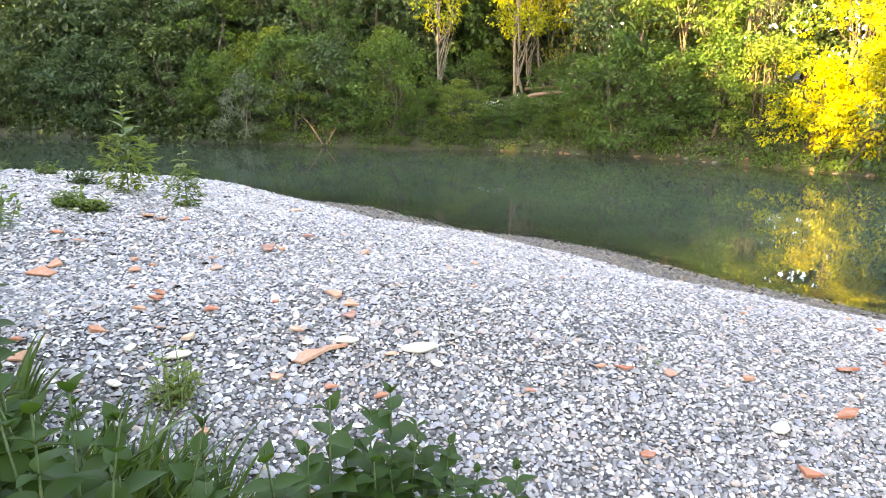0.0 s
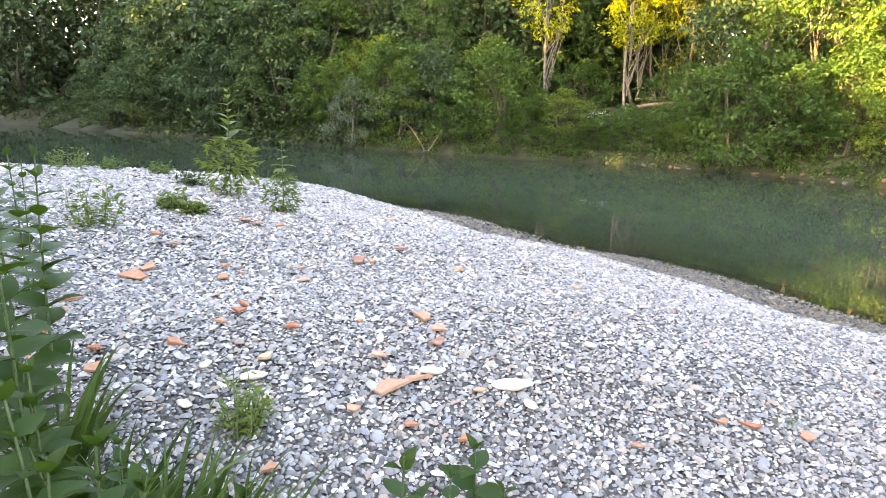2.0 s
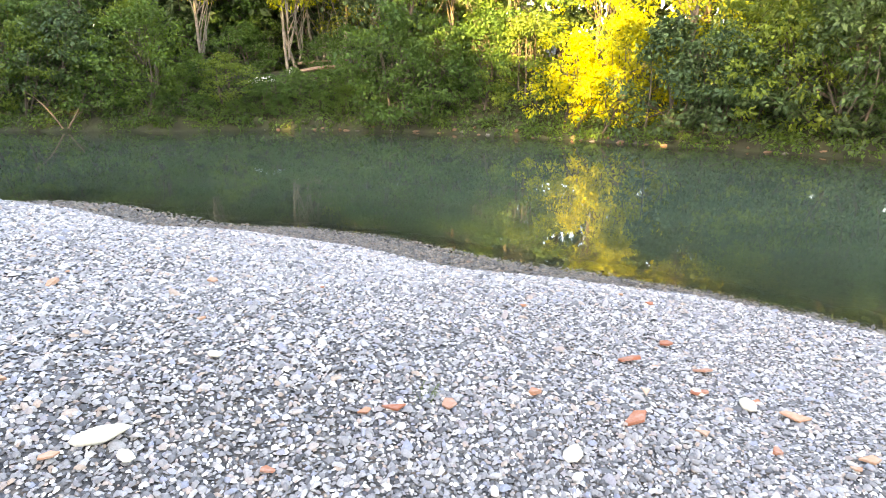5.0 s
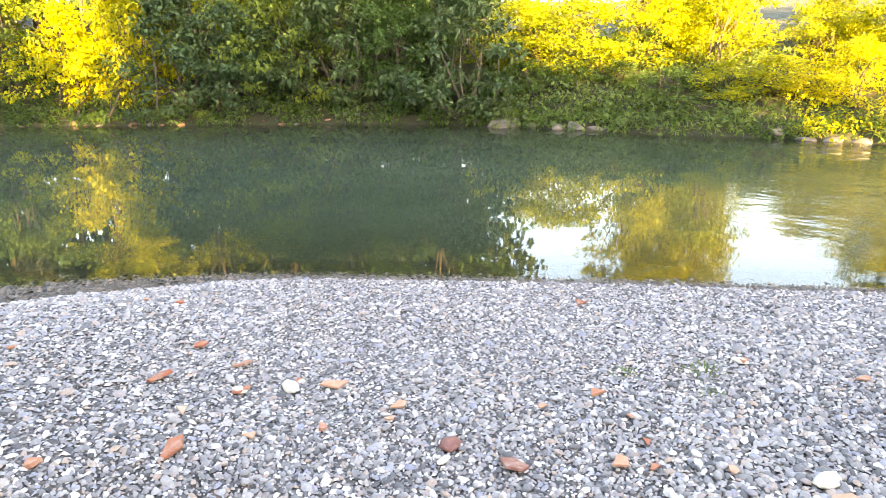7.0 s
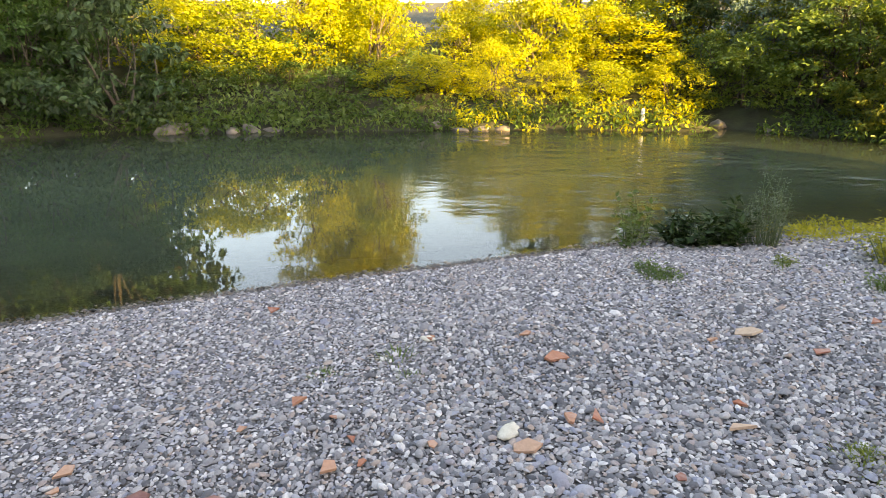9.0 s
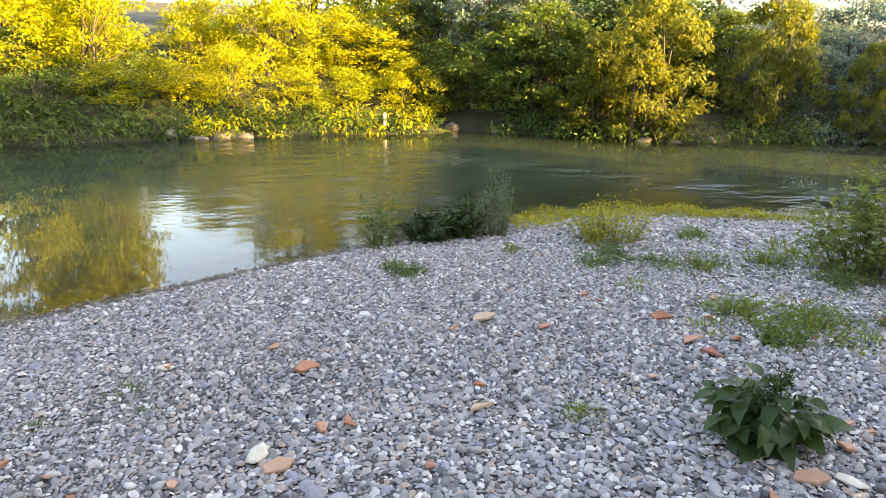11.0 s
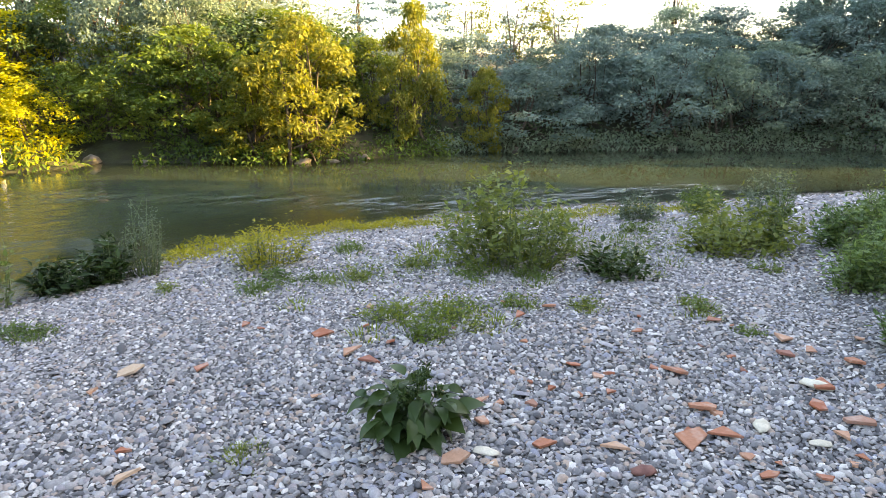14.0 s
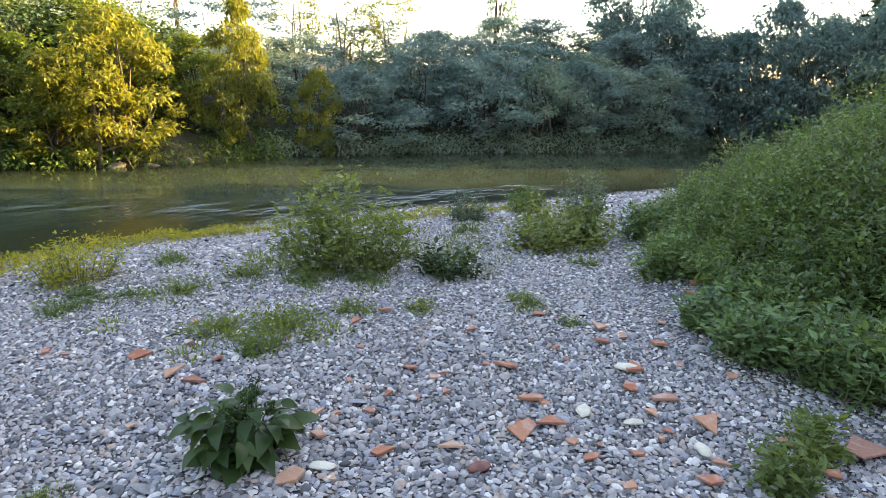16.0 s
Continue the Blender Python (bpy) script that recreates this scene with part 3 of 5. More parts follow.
def plant_tree(key, x, y, height=1.0, wide=None, variant=None, turn=None, label="", group="trees on the far bank"):
    """height and wide: factors on the kind's own size."""
    wide = wide or height
    trunk, crown = TREES[key][tree_rng.integers(len(TREES[key])) if variant is None else variant]
    category, words = KIND_WORDS[key]
    ob = thing("riverbank_tree" if category == "tree" else "riverbank_shrub", (x, y, float(ground_z(x, y)) - 0.03), label or words, category, group)
    ob.rotation_euler = (0, 0, tree_rng.uniform(0, 6.28) if turn is None else turn)
    ob.scale = (wide, wide, height)
    part("trunk", trunk, ob)
    part("crown", crown, ob)
    return ob


def along(line, gap, offset, jitter):
    """Points along a shoreline, a way inland from it."""
    pts, left = [], gap * 0.5
    for (ax, ay), (bx, by) in zip(line, line[1:]):
        n = math.hypot(bx - ax, by - ay)
        ux, uy = (bx - ax) / n, (by - ay) / n
        s = left
        while s < n:
            px, py = ax + ux * s, ay + uy * s
            o = offset + tree_rng.uniform(-jitter, jitter)
            pts.append((px - uy * o, py + ux * o))
            s += gap * tree_rng.uniform(0.75, 1.25)
        left = s - n
    return pts


BANK = FAR_SHORE[1:-2]
pick = tree_rng.choice
def heading(x, y):
    return math.degrees(math.atan2(x - 0.8, y - 0.9))


def clearing(x, y):
    return -1.0 < x < 5.4 and 25 < y < 31.5


# upstream woods: bushes at the water, trees behind, taller ones at the back
UP = [p for p in BANK if p[1] > 6 and p[0] > -40]
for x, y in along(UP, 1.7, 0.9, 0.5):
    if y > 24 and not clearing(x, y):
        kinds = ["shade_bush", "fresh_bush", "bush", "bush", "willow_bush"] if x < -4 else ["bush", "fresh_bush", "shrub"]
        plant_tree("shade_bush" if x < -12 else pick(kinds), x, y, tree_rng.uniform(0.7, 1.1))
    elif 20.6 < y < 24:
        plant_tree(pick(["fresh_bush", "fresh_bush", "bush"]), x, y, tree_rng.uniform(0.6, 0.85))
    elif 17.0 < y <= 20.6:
        # yellow leaf kinds paint the sun patch on this stretch
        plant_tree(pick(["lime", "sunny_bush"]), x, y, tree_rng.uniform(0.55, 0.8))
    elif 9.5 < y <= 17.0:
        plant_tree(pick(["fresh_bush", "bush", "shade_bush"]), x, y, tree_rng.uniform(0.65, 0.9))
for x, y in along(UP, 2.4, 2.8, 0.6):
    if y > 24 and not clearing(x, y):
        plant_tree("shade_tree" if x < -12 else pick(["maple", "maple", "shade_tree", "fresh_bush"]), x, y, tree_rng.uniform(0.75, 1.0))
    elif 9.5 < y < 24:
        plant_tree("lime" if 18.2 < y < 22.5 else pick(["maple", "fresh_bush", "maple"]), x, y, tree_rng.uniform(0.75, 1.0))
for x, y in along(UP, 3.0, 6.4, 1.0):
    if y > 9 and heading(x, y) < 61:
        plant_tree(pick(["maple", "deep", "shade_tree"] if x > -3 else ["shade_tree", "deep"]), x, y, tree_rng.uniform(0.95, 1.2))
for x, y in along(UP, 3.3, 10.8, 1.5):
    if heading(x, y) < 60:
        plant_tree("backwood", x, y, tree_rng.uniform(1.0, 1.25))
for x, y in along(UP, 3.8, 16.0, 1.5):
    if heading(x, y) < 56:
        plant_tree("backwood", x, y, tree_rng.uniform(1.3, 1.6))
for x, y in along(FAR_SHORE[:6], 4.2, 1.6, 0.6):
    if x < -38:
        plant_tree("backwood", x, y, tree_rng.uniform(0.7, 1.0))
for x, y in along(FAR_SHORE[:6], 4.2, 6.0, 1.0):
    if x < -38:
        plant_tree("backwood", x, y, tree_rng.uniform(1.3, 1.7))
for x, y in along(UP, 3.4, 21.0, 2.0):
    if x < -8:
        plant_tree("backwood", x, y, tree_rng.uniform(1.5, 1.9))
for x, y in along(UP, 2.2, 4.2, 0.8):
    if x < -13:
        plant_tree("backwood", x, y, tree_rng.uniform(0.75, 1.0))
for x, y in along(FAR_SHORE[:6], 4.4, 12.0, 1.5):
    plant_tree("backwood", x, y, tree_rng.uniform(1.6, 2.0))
for x, y, s in [(-2.6, 36.0, 1.15), (-3.8, 41.0, 1.4), (-1.0, 38.0, 1.3), (2.0, 34.0, 1.0), (4.6, 32.6, 1.0), (5.2, 37.0, 1.2), (7.8, 34.0, 1.1), (3.0, 40.0, 1.4), (9.0, 30.0, 0.9)]:
    plant_tree("backwood", x, y, s)
for x, y, s, v in [(3.3, 29.7, 0.9, 0), (3.9, 30.6, 1.0, 1), (-0.1, 30.2, 1.05, 0), (5.0, 31.2, 0.95, 1)]:
    plant_tree("slender", x, y, s, 1.0, v)
plant_tree("fresh_bush", 0.7, 27.7, 0.40, 0.58, 1, label="low bush catching the sun at the bank's edge")
for x, y, s in [(-0.9, 27.9, 0.34), (-0.4, 29.0, 0.3), (1.6, 30.4, 0.5), (2.6, 32.0, 0.62), (4.6, 28.9, 0.36), (5.6, 27.2, 0.5), (3.4, 26.9, 0.28), (1.9, 27.1, 0.25), (-0.2, 27.2, 0.22), (1.0, 26.9, 0.2), (2.6, 26.6, 0.2), (4.0, 26.1, 0.22), (4.9, 25.7, 0.26), (3.2, 27.6, 0.22), (5.2, 26.3, 0.3), (-1.5, 27.4, 0.25)]:
    plant_tree("bush", x, y, s, 1.25 * s)
plant_tree("shrub", 2.3, 27.3, 0.42, 0.7, 0)
plant_tree("shrub", 4.4, 26.6, 0.42, 0.7, 1)
for k, h in enumerate((44, 46.5, 49, 51.5, 54, 56.5, 59, 61.3)):
    plant_tree("deep", 0.8 + (24.5 + 2 * (k % 2)) * math.sin(radians(h)), 0.9 + (24.5 + 2 * (k % 2)) * math.cos(radians(h)), 1.15, 0.9)
# the sunny point: brambles and shrubs on its slope, trees set back with gaps of sky
POINT = [p for p in FAR_SHORE if -4.2 < p[1] < 12]


def taper(x, y):
    return min(1.0, max(0.32, (108 - heading(x, y)) / 12))


# sun-toned kinds on the lit part of the point, plain shrubs upstream
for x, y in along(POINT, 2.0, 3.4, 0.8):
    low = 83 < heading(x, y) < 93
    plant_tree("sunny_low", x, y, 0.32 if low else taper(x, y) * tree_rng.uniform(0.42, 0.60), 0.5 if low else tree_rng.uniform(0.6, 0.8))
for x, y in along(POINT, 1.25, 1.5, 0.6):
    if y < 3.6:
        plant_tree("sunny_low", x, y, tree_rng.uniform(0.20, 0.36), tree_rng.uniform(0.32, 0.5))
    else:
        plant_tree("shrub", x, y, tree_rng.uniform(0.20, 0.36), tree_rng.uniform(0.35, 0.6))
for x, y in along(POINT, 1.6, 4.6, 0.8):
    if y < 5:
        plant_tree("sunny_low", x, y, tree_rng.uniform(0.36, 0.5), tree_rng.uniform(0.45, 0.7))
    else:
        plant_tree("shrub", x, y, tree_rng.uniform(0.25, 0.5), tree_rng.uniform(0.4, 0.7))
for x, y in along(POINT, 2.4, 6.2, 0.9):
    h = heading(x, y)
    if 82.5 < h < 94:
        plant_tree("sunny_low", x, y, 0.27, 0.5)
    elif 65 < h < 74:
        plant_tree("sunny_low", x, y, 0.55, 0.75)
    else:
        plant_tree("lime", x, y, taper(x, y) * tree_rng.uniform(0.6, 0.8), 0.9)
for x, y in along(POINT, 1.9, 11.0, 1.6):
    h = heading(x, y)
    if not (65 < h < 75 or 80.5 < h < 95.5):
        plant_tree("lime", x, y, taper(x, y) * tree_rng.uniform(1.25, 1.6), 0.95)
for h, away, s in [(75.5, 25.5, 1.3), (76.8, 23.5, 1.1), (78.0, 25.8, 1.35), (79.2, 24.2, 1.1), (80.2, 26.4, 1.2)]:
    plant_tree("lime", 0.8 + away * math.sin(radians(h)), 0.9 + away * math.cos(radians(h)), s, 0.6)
# downstream bank: low willows with haze in their colour and a few sun-toned trees
DOWN = [p for p in FAR_SHORE if -34 < p[1] < -5]
plant_tree("golden", 14.15, -8.35, 0.86, 0.95, 0)
plant_tree("golden", 14.9, -7.4, 0.62, 0.7, 1)
plant_tree("golden", 13.9, -11.6, 1.0, 0.72, 1, label="slender light green tree with late sun in its leaf colour")
for x, y in along(DOWN, 1.5, 1.1, 0.4):
    if not (-14.0 < y < -7.4):
        plant_tree(pick(["hazy_willow_bush", "hazy_willow_bush", "hazy_bush"]) if y < -12 else pick(["fresh_bush", "shade_bush"]), x, y, tree_rng.uniform(0.42, 0.66), tree_rng.uniform(0.65, 0.9))
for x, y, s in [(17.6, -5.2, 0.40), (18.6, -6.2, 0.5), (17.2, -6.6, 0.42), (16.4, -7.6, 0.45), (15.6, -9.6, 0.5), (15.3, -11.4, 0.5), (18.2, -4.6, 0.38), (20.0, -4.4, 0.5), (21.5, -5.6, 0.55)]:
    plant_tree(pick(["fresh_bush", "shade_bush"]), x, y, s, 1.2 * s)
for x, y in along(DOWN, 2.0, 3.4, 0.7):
    plant_tree(pick(["hazy_willow", "hazy_willow_bush", "hazy_bush"]) if y < -13 else pick(["fresh_bush", "shade_bush"]), x, y, tree_rng.uniform(0.40, 0.56), tree_rng.uniform(0.75, 0.95))
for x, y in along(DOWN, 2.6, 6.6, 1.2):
    plant_tree(pick(["hazy_willow", "hazy_bush"]), x, y, tree_rng.uniform(0.36, 0.50), tree_rng.uniform(0.7, 0.95))
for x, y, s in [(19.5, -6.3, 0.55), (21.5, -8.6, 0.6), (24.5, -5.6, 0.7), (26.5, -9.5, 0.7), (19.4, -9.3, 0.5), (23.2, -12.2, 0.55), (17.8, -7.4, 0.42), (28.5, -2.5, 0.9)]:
    plant_tree("hazy_wood", x, y, s)


def bearing(h, away):
    """A place on the plan at a compass bearing from the middle of the bar."""
    return 0.86 + away * math.sin(radians(h)), 0.49 + away * math.cos(radians(h))


plant_tree("golden", *bearing(139.4, 17.9), 0.62, 0.40, 0, label="small upright sapling with sun-toned golden leaves at the waterline")
for h, away, tall, wide, variant in [(108.5, 24, 0.62, 0.9, 2), (112.5, 25, 0.66, 0.9, 1), (117.5, 24, 0.72, 0.9, 0), (121.5, 24, 0.66, 0.9, 1), (125.5, 25, 0.62, 0.8, 2), (137.8, 24.5, 0.62, 0.8, 0), (141.5, 24, 0.66, 0.9, 1), (145.8, 23.8, 0.56, 0.95, 2)]:
    plant_tree("airy", *bearing(h, away), tall, wide, variant)
# pale crowns above the upstream clearing, sunlight in the airy ones' leaf colour
for h, away, tall, variant in [(9.5, 30.5, 1.15, 0), (12.0, 29.5, 1.2, 1), (14.5, 31, 1.2, 2), (17.0, 30, 1.1, 0)]:
    plant_tree("airy", *bearing(h, away), tall, 1.1, variant)
for h, away, tall, variant in [(21.0, 28, 1.0, 0), (24.0, 27, 1.05, 1)]:
    plant_tree("willow", *bearing(h, away), tall, 0.85, variant)
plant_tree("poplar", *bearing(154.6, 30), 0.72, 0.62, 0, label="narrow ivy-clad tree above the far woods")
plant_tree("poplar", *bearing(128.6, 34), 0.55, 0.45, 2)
plant_tree("hazy_wood", *bearing(165.6, 29), 0.85, 0.78, 0, label="tall dense dark tree above the far woods")
plant_tree("hazy_wood", *bearing(163.2, 27.5), 0.34, 0.7, 1, label="dense tree of the far woods with haze in its blue-green colour")
plant_tree("hazy_wood", *bearing(166.4, 30), 0.8, 0.7, 2, label="tall dense dark tree above the far woods")
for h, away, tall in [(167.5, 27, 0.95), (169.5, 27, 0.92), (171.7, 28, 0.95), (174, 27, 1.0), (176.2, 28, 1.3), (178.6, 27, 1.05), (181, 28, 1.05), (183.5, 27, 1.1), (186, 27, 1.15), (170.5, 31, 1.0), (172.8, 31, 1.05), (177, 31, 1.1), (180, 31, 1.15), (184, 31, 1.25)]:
    plant_tree("hazy_bush", *bearing(h, away), tall, 1.0)
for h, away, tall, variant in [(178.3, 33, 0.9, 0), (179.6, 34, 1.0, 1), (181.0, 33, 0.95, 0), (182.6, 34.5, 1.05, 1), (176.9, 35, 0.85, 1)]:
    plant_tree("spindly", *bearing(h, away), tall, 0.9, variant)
# unseen tall wood added downstream, on the sun's side of the far bend, for shade
for h, away, tall in [(187.5, 29, 0.80), (187.3, 31.5, 0.84), (187.5, 34, 0.9), (187.3, 36.5, 0.95), (187.5, 39, 1.0), (188, 42, 1.05), (188, 45, 1.1)]:
    plant_tree("sun_screen", *bearing(h, away), tall, 1.0, group="trees on the hillside")
# unseen tall woods added on the near hillside, to keep the bar in shade
for k, across in ((0, 1.6), (1, -1.8)):
    hs = -0.6 + 0.9 * k
    while hs < 90:
        back = min(-17.5, (20 + 0.7 * (9.5 - hs)) / 0.71)
        x, y = 0.71 * (9.5 - hs) + 0.70 * (across + back), -0.70 * (9.5 - hs) + 0.71 * (across + back)
        # lower tops let the sun through to patches of the far bank
        top = 0.84 if hs < 4.4 else 1.2 if hs < 13.3 else 0.70 if hs < 16.6 else 1.0 if hs < 17.8 else tree_rng.uniform(0.82, 1.08) if hs < 28.5 else 1.2 - 0.07 * (back + 17.5)
        plant_tree("sun_screen", x, y, top * tree_rng.uniform(0.93, 1.07), group="trees on the hillside")
        hs += tree_rng.uniform(1.9, 2.6) if hs < 20 else 3.4 if hs < 50 else 4.6

# ---- undergrowth of the far bank ----
def undergrowth(name, line, per_metre, reach, leaf, aspect, mat, label, seed, tall=(0.25, 0.6), per=34, start=0.0):
    rng = np.random.default_rng(seed)
    blobs = []
    for (ax, ay), (bx, by) in zip(line, line[1:]):
        n = math.hypot(bx - ax, by - ay)
        ux, uy = (bx - ax) / n, (by - ay) / n
        for _ in range(int(n * per_metre)):
            s, o = rng.uniform(0, n), start + reach * rng.uniform(0.0, 1.0) ** 1.3 + rng.uniform(-0.15, 0.15)
            r = rng.uniform(*tall)
            x, y = ax + ux * s - uy * o, ay + uy * s + ux * o
            blobs.append((x, y, float(max(ground_z(x, y), 0.0)) + r * 0.45, r))
    v, f = crown_leaves(rng, np.array(blobs), per, leaf, aspect)
    return tagged(part(name, mesh_of(name, v, f, [mat])), label, "undergrowth", kind="stuff")


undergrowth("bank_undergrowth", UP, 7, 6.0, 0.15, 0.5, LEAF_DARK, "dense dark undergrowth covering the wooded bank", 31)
undergrowth("waterside_fringe", [q for q in DOWN if q[1] < -11], 13, 1.0, 0.12, 0.45, LEAF_HAZE_BLUE, "foliage in haze-toned blue-green hanging over the downstream waterline", 46, (0.22, 0.55), 34, -0.35)
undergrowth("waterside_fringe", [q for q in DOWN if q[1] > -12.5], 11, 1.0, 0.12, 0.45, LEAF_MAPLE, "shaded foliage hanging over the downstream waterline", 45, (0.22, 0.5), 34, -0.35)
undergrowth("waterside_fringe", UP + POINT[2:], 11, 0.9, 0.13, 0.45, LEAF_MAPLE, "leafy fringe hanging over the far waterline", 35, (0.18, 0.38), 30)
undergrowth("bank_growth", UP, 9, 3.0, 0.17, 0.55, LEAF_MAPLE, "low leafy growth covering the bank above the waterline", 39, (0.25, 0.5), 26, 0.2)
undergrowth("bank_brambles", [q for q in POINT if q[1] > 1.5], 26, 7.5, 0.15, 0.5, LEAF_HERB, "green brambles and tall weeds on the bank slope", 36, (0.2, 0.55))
# yellow copy of the brambles, with the sunlight in its leaf colour
undergrowth("bank_brambles", [q for q in POINT if q[1] < 2.0], 30, 7.5, 0.13, 0.5, LEAF_SUN_TONE, "brambles and tall weeds on the bank slope in sun-toned leaf colour", 32, (0.2, 0.48))
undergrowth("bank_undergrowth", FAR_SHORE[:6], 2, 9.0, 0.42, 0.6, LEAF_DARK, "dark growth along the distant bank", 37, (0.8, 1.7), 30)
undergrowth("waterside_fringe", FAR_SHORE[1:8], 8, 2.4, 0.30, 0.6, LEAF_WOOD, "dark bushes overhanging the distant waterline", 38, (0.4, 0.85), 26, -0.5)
undergrowth("bank_undergrowth", DOWN, 8, 5.0, 0.13, 0.45, LEAF_SHADE_TONE, "low growth along the downstream bank in shade-toned leaf colour", 33)
undergrowth("bank_grass", POINT, 16, 4.5, 0.22, 0.10, BLADE, "long grass on the bank slope", 34, (0.15, 0.35))


# ---- pebbles ----
def pebble_shapes(count, seed):
    """Unit stones: an octahedron split once, rounded and knocked out of shape."""
    v = [(1, 0, 0), (-1, 0, 0), (0, 1, 0), (0, -1, 0), (0, 0, 1), (0, 0, -1)]
    tri = [(0, 2, 4), (2, 1, 4), (1, 3, 4), (3, 0, 4), (2, 0, 5), (1, 2, 5), (3, 1, 5), (0, 3, 5)]
    mids, faces = {}, []

    def mid(a, b):
        k = (min(a, b), max(a, b))
        if k not in mids:
            mids[k] = len(v)
            v.append(tuple((p + q) / 2 for p, q in zip(v[a], v[b])))
        return mids[k]

    for a, b, c in tri:
        x, y, z = mid(a, b), mid(b, c), mid(c, a)
        faces += [(a, x, z), (x, b, y), (z, y, c), (x, y, z)]
    base = unit(np.array(v, float))
    rng = np.random.default_rng(seed)
    out = []
    for _ in range(count):
        p = base.copy()
        p = np.sign(p) * np.abs(p) ** rng.uniform(0.72, 1.0)
        p *= rng.uniform(0.84, 1.14, (len(p), 1))
        out.append(p * np.array((1.08, rng.uniform(0.58, 0.9), rng.uniform(0.38, 0.66))))
    return np.array(out), np.array(faces)


SHAPES, SHAPE_FACES = pebble_shapes(16, 5)
UPPER_FACES = np.array([t for t in SHAPE_FACES if SHAPES[0][t][:, 2].mean() > 0])  # what shows of a bedded stone


def chip_shapes(count, seed, ridge):
    """Small bedded stones: a rounded six-sided foot under three upper corners, or one blunt crown."""
    r = np.random.default_rng(seed)
    out = []
    for _ in range(count):
        a = (np.arange(6) + r.uniform(-0.2, 0.2, 6)) * math.pi / 3
        rad = r.uniform(0.88, 1.1, 6)
        flat = r.uniform(0.5, 0.85)
        foot = np.column_stack([np.cos(a) * rad, np.sin(a) * rad * flat, r.uniform(-0.2, 0.05, 6)])
        h = r.uniform(0.38, 0.66)
        if ridge:
            t = a[[0, 2, 4]] + math.pi / 6
            top = np.column_stack([np.cos(t) * 0.62, np.sin(t) * 0.62 * flat, h + r.uniform(-0.15, 0.1, 3)])
        else:
            top = np.array([[r.normal(0, 0.12), r.normal(0, 0.12), h]])
        out.append(np.concatenate([foot, top]))
    if ridge:
        faces = [(0, 1, 6), (1, 2, 6), (2, 3, 7), (3, 4, 7), (4, 5, 8), (5, 0, 8), (2, 7, 6), (4, 8, 7), (0, 6, 8), (6, 7, 8)]
    else:
        faces = [(k, (k + 1) % 6, 6) for k in range(6)]
    return np.array(out), np.array(faces)


KINDS = {"round": (SHAPES, UPPER_FACES), "chip": chip_shapes(24, 6, True), "crumb": chip_shapes(24, 7, False)}


def scatter_pebbles(x, y, size, seed, kind):
    rng = np.random.default_rng(seed)
    shapes, faces = KINDS[kind]
    n = len(x)
    p = shapes[rng.integers(len(shapes), size=n)] * (size * 0.5)[:, None, None]
    a, tx, ty = rng.uniform(0, 2 * math.pi, n), rng.normal(0, 0.24, n), rng.normal(0, 0.24, n)
    z = ground_z(x, y) + size * rng.uniform(-0.06, 0.22, n)
    px, py, pz = p[..., 0], p[..., 1], p[..., 2]
    pz = pz + px * tx[:, None] + py * ty[:, None]
    c, s = np.cos(a)[:, None], np.sin(a)[:, None]
    v = np.stack([px * c - py * s + x[:, None], px * s + py * c + y[:, None], pz + z[:, None]], -1)
    f = faces[None] + (np.arange(n) * shapes.shape[1])[:, None, None]
    return v.reshape(-1, 3), f.reshape(-1, 3)


def pebble_field(lo, hi, cell, small, large, seed, behind=False, side=0):
    """Stones on a loose grid in the ring lo..hi round the middle of the bar's open part."""
    rng = np.random.default_rng(seed)
    g = np.arange(-min(hi, 13), min(hi, 13) + 1, cell)
    x, y = np.meshgrid(g, g)
    x, y = x.ravel() + rng.uniform(-0.46, 0.46, x.size) * cell, y.ravel() + rng.uniform(-0.46, 0.46, y.size) * cell
    r = np.hypot(x - 0.8, y - 0.6)
    keep = (r >= lo) & (r < hi) & (x > -4.5 - 0.8 * np.maximum(y - 3, 0))
    back = ((x < 0.0) & (y < 0.6)) | ((x < -0.5) & (y < 1.3))
    keep &= back | (r < 1.3) if behind else ~back
    if side:
        keep &= (y > 1.3) == (side > 0)  # finer upstream, coarser downstream
    x, y = x[keep], y[keep]
    d = signed(BAR, x, y)
    keep = (d > -0.22) & (signed(THICKET, x, y) < 0.2) & (signed(WEST_BANK, x, y) < 0.1)
    x, y, d = x[keep], y[keep], d[keep]
    size = np.clip(rng.lognormal(math.log(small), 0.34, len(x)), 0.45 * small, large)
    return x, y, size, d


